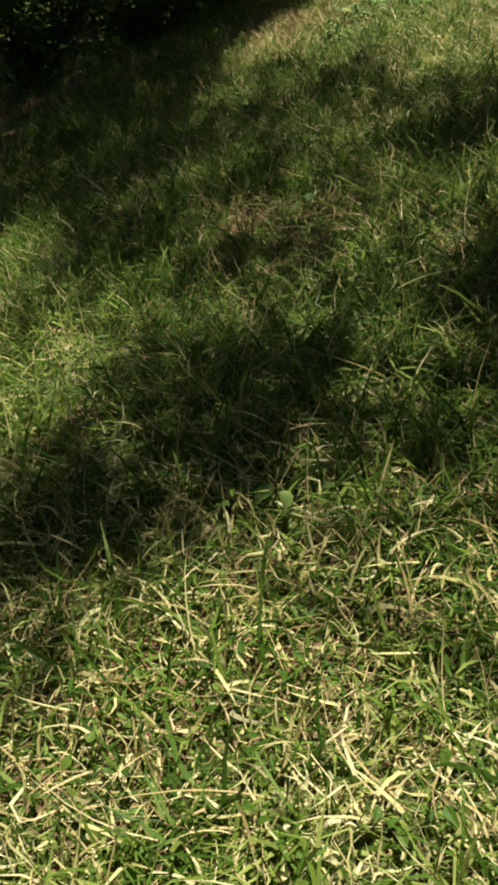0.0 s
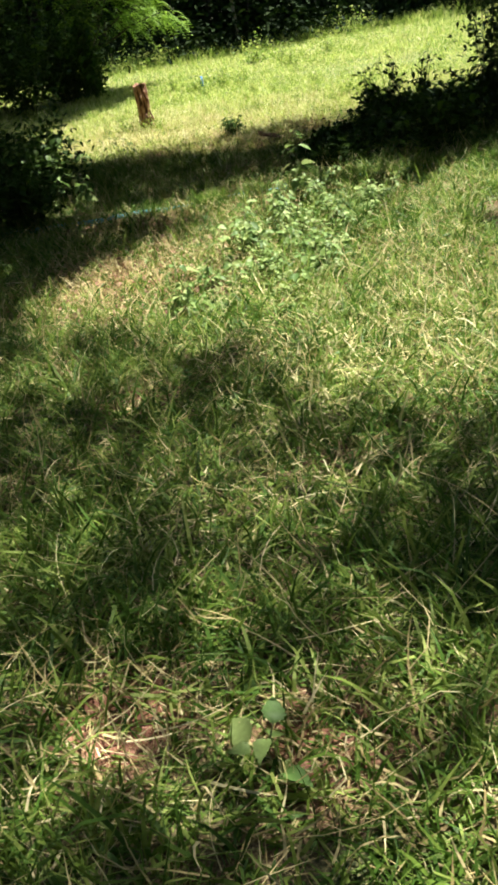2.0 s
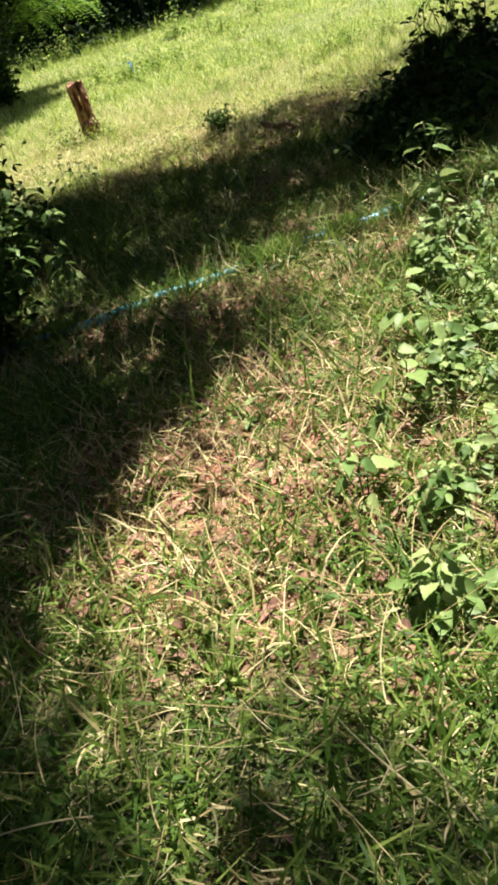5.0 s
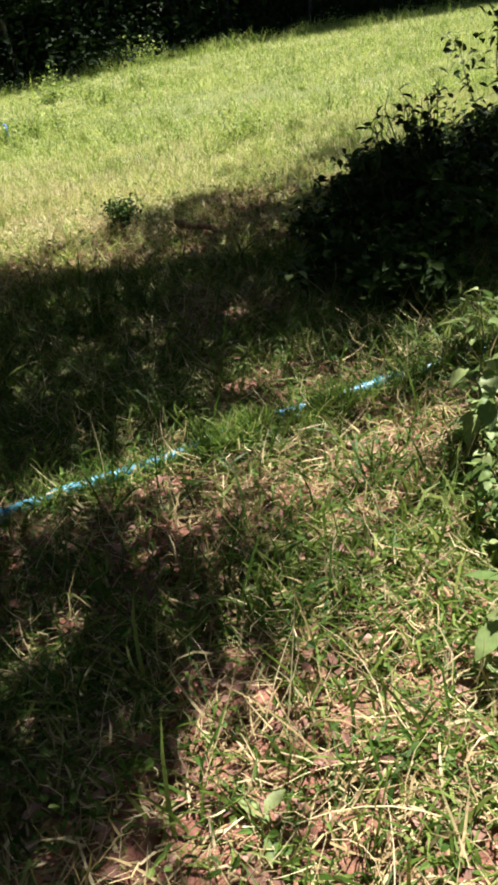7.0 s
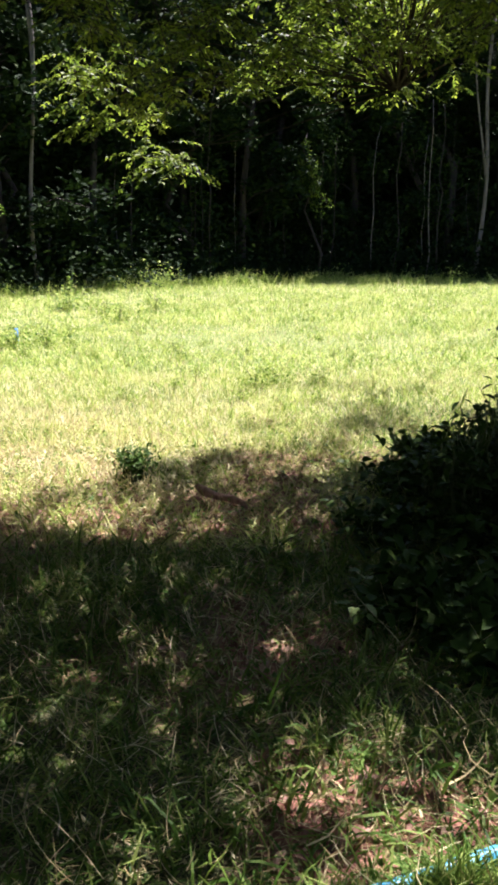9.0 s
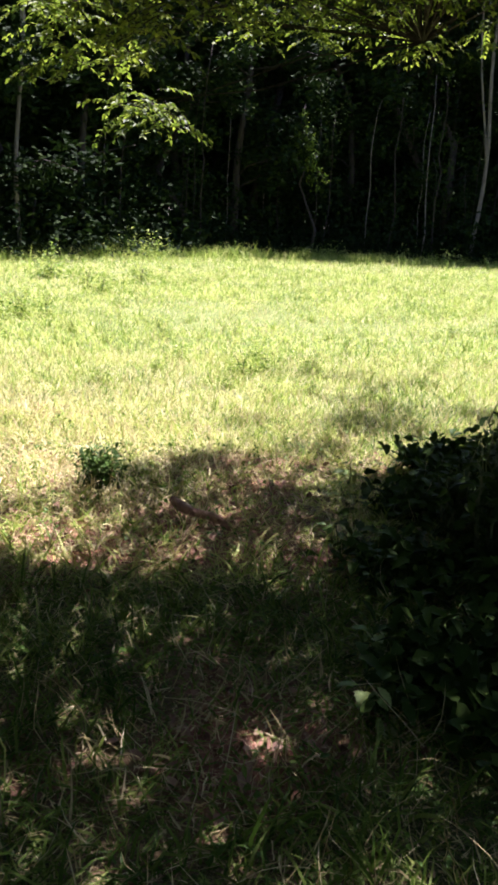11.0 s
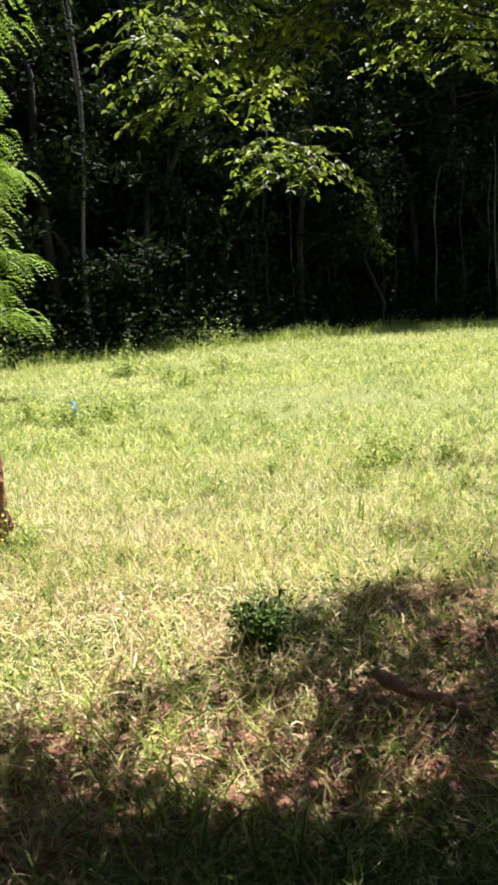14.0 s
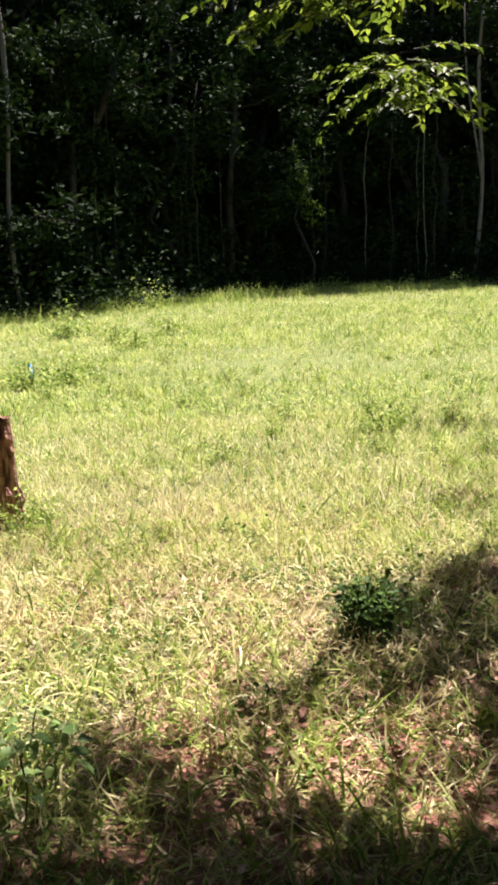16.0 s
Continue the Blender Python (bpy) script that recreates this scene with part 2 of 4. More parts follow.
def bareness(x, y):
    b = np.zeros(np.shape(x))
    for cx, cy, r in BARE:
        b = np.maximum(b, np.exp(-((x - cx) ** 2 + (y - cy) ** 2) / (r * r)))
    b = b * (0.55 + 0.75 * value_noise(x, y, 0.3, 6))
    b = np.maximum(b, 0.12 * np.exp(-((x - 2.8) / 1.2) ** 2 - ((y + 4.9) / 0.8) ** 2))
    return np.clip(0.95 * b + 0.9 * np.clip(value_noise(x, y, 0.8, 5) - 0.6, 0, 1) * (y < 11) * np.interp(y, [-1, 1], [0.25, 1]), 0, 1)


# ---- ground ----
def ground_material():
    m, nodes, links, b = material("pasture_soil", 0.95)
    big = noise_node(nodes, links, 1.3, 5)
    small = noise_node(nodes, links, 28, 6)
    soil = ramp_node(nodes, [(0.3, (0.12, 0.048, 0.028)), (0.55, (0.28, 0.125, 0.08)), (0.75, (0.44, 0.24, 0.165))])
    thatch = ramp_node(nodes, [(0.36, (0.018, 0.028, 0.008)), (0.5, (0.06, 0.075, 0.022)), (0.66, (0.22, 0.19, 0.09))])
    links.new(small.outputs["Fac"], soil.inputs["Fac"])
    fine = noise_node(nodes, links, 130, 4)
    links.new(fine.outputs["Fac"], thatch.inputs["Fac"])
    sel = ramp_node(nodes, [(0.5, (0, 0, 0)), (0.8, (1, 1, 1))])
    worn = nodes.new("ShaderNodeAttribute")
    worn.attribute_name = "worn"
    add = nodes.new("ShaderNodeMath")
    links.new(big.outputs["Fac"], add.inputs[0])
    links.new(worn.outputs["Fac"], add.inputs[1])
    links.new(add.outputs["Value"], sel.inputs["Fac"])
    mix = nodes.new("ShaderNodeMix")
    mix.data_type = "RGBA"
    links.new(sel.outputs["Color"], mix.inputs["Factor"])
    links.new(thatch.outputs["Color"], mix.inputs["A"])
    links.new(soil.outputs["Color"], mix.inputs["B"])
    field = ramp_node(nodes, [(0.34, (0.04, 0.066, 0.01)), (0.52, (0.11, 0.15, 0.028)), (0.72, (0.24, 0.26, 0.075))])
    links.new(small.outputs["Fac"], field.inputs["Fac"])
    open_field = nodes.new("ShaderNodeAttribute")
    open_field.attribute_name = "open_field"
    far = nodes.new("ShaderNodeMix")
    far.data_type = "RGBA"
    links.new(open_field.outputs["Fac"], far.inputs["Factor"])
    links.new(mix.outputs["Result"], far.inputs["A"])
    links.new(field.outputs["Color"], far.inputs["B"])
    links.new(far.outputs["Result"], b.inputs["Base Color"])
    bp = nodes.new("ShaderNodeBump")
    bp.inputs["Strength"].default_value, bp.inputs["Distance"].default_value = 0.8, 0.03
    links.new(small.outputs["Fac"], bp.inputs["Height"])
    links.new(bp.outputs["Normal"], b.inputs["Normal"])
    return m


def build_ground():
    out = np.array([10, 13, 17, 22, 28, 36, 48, 70, 120, 250, 600.0])
    xs = np.concatenate([-out[::-1], np.arange(-8, 8.05, 0.1), out])
    ys = np.concatenate([-out[::-1], np.arange(-8, 16.05, 0.1), out[2:] + 3])
    X, Y = np.meshgrid(xs, ys)
    v = np.stack([X, Y, ground_z(X, Y)], -1).reshape(-1, 3)
    w = len(xs)
    i = (np.arange(len(ys) - 1)[:, None] * w + np.arange(w - 1)[None]).ravel()
    q = np.stack([i, i + 1, i + 1 + w, i + w], 1)
    me = np_mesh("ground", v, [q], [ground_material()], True)
    worn = me.attributes.new("worn", "FLOAT", "POINT")
    worn.data.foreach_set("value", (0.45 * bareness(v[:, 0], v[:, 1]) - 0.3 * np.interp(v[:, 1], [10, 13], [0, 1])).astype(np.float32))
    grown = me.attributes.new("open_field", "FLOAT", "POINT")
    edge = np.interp(v[:, 0], EDGE_X, EDGE_Y)
    grown.data.foreach_set("value", (np.interp(v[:, 1], [9.5, 13], [0, 1]) * (v[:, 1] < edge + 1) * (np.abs(v[:, 0]) < 30)).astype(np.float32))
    ob = new("ground", me)
    tagged(ob, "reddish soil and thatch of a grassy pasture", "ground", kind="structure")


build_ground()


def scatter(rg, x0, x1, y0, y1, per_m2):
    n = int((x1 - x0) * (y1 - y0) * per_m2)
    return rg.uniform(x0, x1, n), rg.uniform(y0, y1, n)


def corridor(y):
    """The middle line of the walk, for the depth of the grass."""
    return np.interp(y, [-6, -4, -1.5, 0.5, 4, 9], [2.6, 1.8, 1.0, 0.5, 0.2, 0.0])


def hayed(x, y):
    """How much cut hay lies about: at the start of the walk, beside the weeds and along the field's near edge."""
    start = 1 / (1 + np.exp((y + 4.35) / 0.12))
    edge = np.exp(-((y - 9.6) / 2.2) ** 2) / (1 + np.exp((x - 0.1 - 0.2 * (y - 8)) / 0.25))
    right = 0.8 * np.exp(-((x - 2.1) / 0.65) ** 2 - ((y - 0.2) / 1.0) ** 2)
    return np.clip(np.maximum(np.maximum(start, edge), right) * (0.5 + 0.8 * value_noise(x, y, 0.4, 43)), 0, 1)


def build_grass():
    rg = np.random.default_rng(3)
    near, straw, forb, upper = [], [], [], []
    # near pasture
    for y0, y1, half, dens in ((-6.2, -2.0, 3.0, 4000), (-2.0, 3.0, 2.3, 4000), (3.0, 6.6, 2.8, 2700), (6.6, 10.0, 3.6, 1900)):
        x, y = scatter(rg, -6, 6, y0, y1, dens)
        keep = (np.abs(x - corridor(y)) < half) & (rg.random(len(x)) > 0.8 * bareness(x, y)) & (rg.random(len(x)) < 0.58 + 0.9 * value_noise(x, y, 0.16, 9) * (0.4 + 1.2 * value_noise(x, y, 0.5, 10)))
        x, y = x[keep], y[keep]
        n = len(x)
        tall = 0.58 + 0.55 * value_noise(x, y, 0.6, 11) + 0.5 * value_noise(x, y, 0.16, 9)
        L = rg.gamma(5, 0.024, n) * tall * np.interp(y, [6.5, 8], [1.0, 0.7])
        L = np.clip(L, 0.03, 0.3)
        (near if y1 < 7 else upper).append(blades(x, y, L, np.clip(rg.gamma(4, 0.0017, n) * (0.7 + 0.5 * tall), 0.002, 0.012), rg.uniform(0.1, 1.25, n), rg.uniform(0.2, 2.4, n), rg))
        # straw, mostly lying
        x, y = scatter(rg, -6, 6, y0, y1, dens * 0.27)
        keep = (np.abs(x - corridor(y)) < half) & (rg.random(len(x)) < np.interp(y, [-2, 1], [0.11, 0.2]) + 0.7 * bareness(x, y) + 0.5 * hayed(x, y))
        x, y = x[keep], y[keep]
        n = len(x)
        straw.append(blades(x, y, rg.uniform(0.04, 0.2, n), np.clip(rg.gamma(4, 0.0012, n), 0.0015, 0.007), rg.uniform(0.6, 1.5, n), rg.uniform(-1.0, 1.3, n), rg, lift=rg.uniform(0, 0.06, n)))
        # short litter on the soil
        x, y = scatter(rg, -6, 6, y0, y1, 1500)
        keep = (np.abs(x - corridor(y)) < half * 0.8) & (rg.random(len(x)) < 0.5 + 1.0 * bareness(x, y))
        x, y = x[keep], y[keep]
        n = len(x)
        straw.append(blades(x, y, rg.uniform(0.02, 0.1, n), rg.gamma(4, 0.0011, n), rg.uniform(1.0, 1.55, n), rg.uniform(-0.8, 0.3, n), rg, 2, lift=rg.uniform(0.0, 0.03, n)))
        # long bent stalks
        x, y = scatter(rg, -6, 6, y0, y1, 105)
        keep = np.abs(x - corridor(y)) < half
        x, y = x[keep], y[keep]
        n = len(x)
        straw.append(blades(x, y, rg.uniform(0.15, 0.38, n), rg.uniform(0.002, 0.0045, n), rg.uniform(0.7, 1.45, n), rg.uniform(-0.9, 1.2, n), rg, 5, lift=rg.uniform(0.01, 0.07, n)))
        # tufts of long broad blades
        x, y = scatter(rg, -6, 6, y0, y1, 26)
        keep = (np.abs(x - corridor(y)) < half) & (value_noise(x, y, 0.7, 41) > 0.4)
        x, y = np.repeat(x[keep], 9), np.repeat(y[keep], 9)
        n = len(x)
        (near if y1 < 7 else upper).append(blades(x + rg.normal(0, 0.03, n), y + rg.normal(0, 0.03, n), rg.uniform(0.1, 0.26, n), rg.uniform(0.005, 0.011, n), rg.uniform(0.05, 0.9, n), rg.uniform(0.4, 2.2, n), rg, 4))
        # small broad leaves close to the ground
        x, y = scatter(rg, -5, 5, y0, y1, 55)
        keep = (np.abs(x - corridor(y)) < half) & (value_noise(x, y, 0.5, 21) > 0.45)
        x, y = x[keep], y[keep]
        c = np.stack([x, y, ground_z(x, y) + rg.uniform(0.02, 0.1, len(x))], 1)
        c = np.repeat(c, 4, 0) + rg.normal(0, 0.03, (4 * len(c), 3)) * [1, 1, 0.4]
        forb.append(fine_leaves(c, rg.uniform(0.016, 0.045, len(c)), rg.uniform(0.01, 0.024, len(c)), rg, 0.0))
    # thinner grass away from the walk
    x, y = scatter(rg, -9, 9, -8, 10, 240)
    half = np.interp(y, [-6.2, -2.0, 3.0, 6.6, 10.0], [3.0, 2.3, 2.4, 3.0, 3.6]) - 0.3
    far = ((np.abs(x - corridor(y)) > half) | (y < -6.2)) & (rg.random(len(x)) < 0.3 + 1.1 * value_noise(x, y, 0.5, 45))
    x, y = x[far], y[far]
    n = len(x)
    near.append(blades(x, y, rg.uniform(0.1, 0.28, n), rg.uniform(0.007, 0.016, n), rg.uniform(0.1, 1.1, n), rg.uniform(0.2, 1.8, n), rg, 2))
    # tufts that hide stretches of the pipe
    for a, b, n in ((0.18, 0.44, 1100), (0.62, 0.79, 600), (1.0, 3.0, 3400), (-3.3, -0.75, 2800), (-0.45, 0.15, 430), (0.42, 1.1, 380)):
        x = rg.uniform(a, b, n)
        y = 3.66 + 0.37 * x + rg.normal(-0.05, 0.03, n)
        near.append(blades(x, y, rg.uniform(0.08, 0.2, n), rg.uniform(0.004, 0.009, n), rg.uniform(0.0, 0.8, n), rg.uniform(0.2, 1.8, n), rg))
    v, f = joined(near)
    tagged(new("grass", np_mesh("grass", v, f, [M_GRASS_SHADED])), "long trampled green pasture grass in dappled shade", "grass", kind="stuff")
    v, f = joined(straw)
    tagged(new("dry_grass", np_mesh("dry_grass", v, f, [M_STRAW])), "dry straw and cut stalks lying in the grass", "straw", kind="stuff")
    v, f = joined(forb)
    tagged(new("clover", np_mesh("clover", v, f, [M_FORB])), "small green ground leaves between the grass", "clover", kind="stuff")
    # dead leaves on the bare soil
    x, y = scatter(rg, -3, 4, 0.2, 9.3, 420)
    keep = rg.random(len(x)) < 1.1 * bareness(x, y) - 0.08
    x, y = x[keep], y[keep]
    n = len(x)
    c = np.stack([x, y, ground_z(x, y) + rg.uniform(0.004, 0.03, n)], 1)
    v, f = joined([fine_leaves(c, rg.uniform(0.025, 0.075, n), rg.uniform(0.015, 0.04, n), rg, 0.0, 0.2, 0.1)])
    tagged(new("leaf_litter", np_mesh("leaf_litter", v, f, [M_LITTER])), "dead reddish-brown leaves on the bare soil", "leaf litter", kind="stuff")
    # open field
    field, dry = list(upper), []
    for x0, x1, y0, y1, d in ((1.0, 4.5, -6.0, -4.0, 700), (0.6, 3.4, -1.5, 2.6, 500), (-3.6, 3.0, 6.7, 9.2, 900)):
        x, y = scatter(rg, x0, x1, y0, y1, d)
        keep = rg.random(len(x)) < hayed(x, y)
        x, y = x[keep], y[keep]
        n = len(x)
        dry.append(blades(x, y, rg.uniform(0.05, 0.17, n), rg.uniform(0.004, 0.0105, n), rg.uniform(0.3, 1.3, n), rg.uniform(-0.5, 2.2, n), rg, 4, lift=rg.uniform(0.01, 0.07, n)))
    for y0, y1, slope, dens, size in ((9, 14, 0.45, 900, 0.9), (14, 22, 0.45, 420, 1.3), (22, 34, 0.5, 230, 1.8), (34, 49, 0.5, 95, 2.4)):
        half = 3.5 + slope * y1
        x, y = scatter(rg, -half, half, y0, y1, dens)
        keep = (np.abs(x) < 3.5 + slope * y) & (rg.random(len(x)) < 0.12 + 0.55 * value_noise(x, y, 1.2, 31) + 0.75 * value_noise(x, y, 0.3, 32))
        x, y = x[keep], y[keep]
        n = len(x)
        field.append(blades(x, y, rg.uniform(0.06, 0.2, n) * (0.6 + 0.8 * value_noise(x, y, 2.5, 33)) * size ** 0.5, rg.uniform(0.006, 0.014, n) * size, rg.uniform(0.1, 1.2, n), rg.uniform(0.1, 1.6, n), rg, 2))
        x, y = scatter(rg, -half, half, y0, y1, dens * (1.2 if y1 < 15 else 0.35))
        dry_keep = rg.random(len(x)) < 0.45 + 0.6 * hayed(x, y)
        x, y = x[dry_keep], y[dry_keep]
        n = len(x)
        dry.append(blades(x, y, rg.uniform(0.06, 0.2, n) * size ** 0.5, rg.uniform(0.005, 0.012, n) * size, rg.uniform(0.2, 1.3, n), rg.uniform(0, 0.5, n), rg, 2))
    # tufts that stand out of the field
    x, y = scatter(rg, -9, 11, 8.8, 30, 1.3)
    x, y = x[np.abs(x) < 3 + 0.35 * y], y[np.abs(x) < 3 + 0.35 * y]
    x, y = np.repeat(x, 16), np.repeat(y, 16)
    n = len(x)
    field.append(blades(x + rg.normal(0, 0.06, n), y + rg.normal(0, 0.06, n), rg.uniform(0.12, 0.34, n), rg.uniform(0.006, 0.014, n), rg.uniform(0.0, 0.8, n), rg.uniform(0.2, 1.5, n), rg, 3))
    # tall grass where the field meets the wood
    x = rg.uniform(-14, 20, 16000)
    y = np.interp(x, EDGE_X, EDGE_Y) + 1.0 - rg.gamma(1.6, 1.1, len(x))
    n = len(x)
    high = 0.2 + 0.75 * value_noise(x, y, 2.0, 34) ** 1.5 + 0.25 * value_noise(x, y, 0.6, 35)
    field.append(blades(x, y, rg.uniform(0.5, 1.2, n) * high, rg.uniform(0.015, 0.035, n), rg.uniform(0.05, 0.6, n), rg.uniform(0.1, 1.2, n), rg, 2))
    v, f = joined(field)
    tagged(new("field_grass", np_mesh("field_grass", v, f, [M_FIELD_LIT])), "grass of the open field, its yellow-green lightened as if sunlit", "grass", kind="stuff")
    v, f = joined(dry)
    tagged(new("field_straw", np_mesh("field_straw", v, f, [M_HAY])), "dry pale grass in the sunlit field", "straw", kind="stuff")


build_grass()


# ---- trees ----
def limb_path(a, b, rg, sag=0.0, n=5):
    a, b = np.asarray(a, float), np.asarray(b, float)
    t = np.linspace(0, 1, n)[:, None]
    p = a + (b - a) * t
    p[1:-1] += rg.normal(0, 0.04 * np.linalg.norm(b - a), (n - 2, 3))
    p[:, 2] += (sag * np.sin(np.pi * t[:, 0]))
    return p


def shade_amount(x, y):
    """How densely crown clumps are set to shade a point of the ground, with gaps where sun is wanted."""
    north = np.interp(x, [-6, -2.7, -1.2, -0.5, 0.1, 0.7, 1.0, 1.3, 4], [8.1, 7.2, 6.85, 6.7, 6.68, 6.9, 7.4, 8.6, 9.2])
    south = np.interp(x, [-6, -2, -1.1, -0.75, -0.3, 0.45, 1.4, 4], [-2.5, -1.5, 0.5, 3.3, 4.25, 4.25, 4.75, 5.3])
    s = np.where((y < north) & (y > south), np.interp(x, [-1.0, 0.2], [0.9, 1.0]), 0.0)
    s = np.maximum(s, np.where((y >= north) & (y < 10.6) & (y > 7.3) & (x > -0.45 + 0.3 * (y - 8)), np.where(value_noise(x, y, 0.33, 95) > 0.58, 0.75, 0.04), 0.0))
    s = np.maximum(s, np.where((y >= north) & (y <= 7.3) & (x > -0.8), np.where(value_noise(x, y, 0.25, 97) > 0.66, 0.7, 0.03), 0.0))
    s = np.maximum(s, np.where((x < np.interp(y, [1.0, 1.8, 2.1, 3.0], [-0.3, -0.2, 0.16, 0.2])) & (y > 0.6) & (y < 3.15), 0.93, 0.0))
    s = np.maximum(s, np.where((x < 0.75) & (y > 2.5) & (y < 4.8), np.where((value_noise(x, y, 0.3, 96) > 0.45) & ((y < 3.15) | (y > 3.95)), 0.86, 0.2), 0.0))
    s = np.maximum(s, 0.9 * np.exp(-((x - 0.28) / 0.15) ** 2 - ((y - 2.7) / 0.45) ** 2))
    s = s * (1 - 0.95 * np.exp(-((x - 0.72) / 0.22) ** 2 - ((y - 7.05) / 0.22) ** 2))
    s = s * (1 - 0.75 * np.exp(-((x - 0.18) / 0.25) ** 2 - ((y - 7.52) / 0.16) ** 2))
    # shade wanted over the left bushes, cast by the added unseen tree
    s = np.maximum(s, np.where((x < -4.8) & (x > -10) & (y > 9.8) & (y < 18.5), 0.88, 0.0))
    low = np.interp(x, [0, 1.5, 2.1, 2.42, 2.58, 2.71, 2.9, 3.3], [-5.6, -5.3, -5.1, -4.75, -4.52, -4.28, -4.2, -4.05])
    early = np.where((y < np.interp(x, [0.9, 1.4], [0.1, 0.6])) & (y > -2.0), 0.72, 0.0) + np.where((y <= -2.0) & (y > low), 0.56, 0.0)
    early = np.where((x > 1.9) & (y > low) & (y < -3.35), 0.66, early)
    early = np.where((x < 1.6) & (y > -1.1) & (y < 0.3), 0.84, early)
    early = early * (1 - 0.85 * np.exp(-((y + 2.45) / 0.2) ** 2) * (x > 1.4) * (value_noise(x, y, 0.3, 92) > 0.35))
    for hx, hy in ((0.25, -0.05), (0.95, -0.35), (2.1, -3.3), (2.6, -3.0)):
        early = early * (1 - 0.85 * np.exp(-((x - hx) ** 2 + (y - hy) ** 2) / 0.04))
    early = np.where((x < 1.55 - (y + 3.83) * 0.8) & (y < -2.2) & (y > -4.4), 0.03, early)
    early = np.where((x > np.interp(y, [-1.3, 0.2], [1.85, 1.3])) & (y > -1.3), 0.08, early)
    early = np.clip(early * (0.25 + 1.5 * value_noise(x, y, 0.4, 91)), 0, 0.94)
    early = np.maximum(early, 0.88 * ((x < 2.6) & (x > 1.6) & (y > np.interp(x, [1.6, 2.45, 2.6], [-5.3, -4.8, -4.5])) & (y < -4.2)))
    early = np.maximum(early, 0.7 * ((x > 2.5) & (x < 3.6) & (y > -4.1) & (y < -3.5)))
    early = np.maximum(early, 0.78 * ((x > 1.3) & (y > -1.75) & (y < -0.6) & (value_noise(x, y, 0.35, 93) > 0.2)))
    early = np.maximum(early, 0.76 * ((x > 0.9) & (x < 2.5) & (y > -2.25) & (y < -1.7)))
    for hx, hy in ((1.75, -1.45), (0.95, -1.7), (0.25, -0.05)):
        early = early * (1 - 0.9 * np.exp(-((x - hx) ** 2 + (y - hy) ** 2) / 0.06))
    early = np.maximum(early, 0.95 * ((x < np.interp(y, [-2.0, -1.2, -0.3], [0.35, 0.35, 0.0])) & (y > -2.0) & (y < 0.0)))
    early = np.maximum(early, 0.84 * ((x > 0.35) & (x < 1.5) & (y > -1.0) & (y < -0.5)))
    early = np.maximum(early, 0.78 * ((x > 0.5) & (x < 1.25) & (y > 0.0) & (y < 0.4)))
    early = np.maximum(early, 0.97 * (((x + 1.35) / 1.35) ** 2 + ((y + 0.5) / 1.8) ** 2 < 1))
    return np.maximum(s, early) * (1 - 0.9 * np.exp(-((x + 1.35) / 0.36) ** 2 - ((y - 3.8) / 0.4) ** 2))


def leafy_shoots(clumps, each, rg):
    """Short shoots that spread from each clump and droop, with leaves in two rows along them."""
    start = np.repeat(clumps, each, 0) + rg.normal(0, 0.05, (len(clumps) * each, 3))
    az = rg.uniform(0, 2 * np.pi, len(start))
    out = np.stack([np.cos(az), np.sin(az), rg.uniform(-0.35, 0.25, len(start))], 1)
    length = rg.uniform(0.16, 0.34, len(start))
    side = np.stack([-np.sin(az), np.cos(az), np.zeros(len(start))], 1)
    at, way = [], []
    for k in range(8):
        f = 0.15 + 0.85 * k / 7
        mid = start + out * (length * f)[:, None] - np.array([0, 0, 0.25]) * (length * f * f)[:, None]
        for sg in (-1, 1):
            w = out * 0.55 + side * sg * (0.9 - 0.5 * f) - [0, 0, 0.25] + rg.normal(0, 0.22, start.shape)
            w /= np.linalg.norm(w, axis=1)[:, None]
            at.append(mid + w * 0.02)
            way.append(w)
    at, way = np.concatenate(at), np.concatenate(way)
    keep = rg.random(len(at)) < 0.85
    at, way = at[keep], way[keep]
    n = len(at)
    leaves = fine_leaves(at, rg.uniform(0.032, 0.056, n), rg.uniform(0.017, 0.03, n), rg, curl=0.15, way=way)
    shoots = [tube([a, a + o * ln * 0.5 - [0, 0, ln * 0.06], a + o * ln - [0, 0, ln * 0.25]], [0.003, 0.0025, 0.0015], 3) for a, o, ln in zip(start, out, length)]
    return leaves, shoots


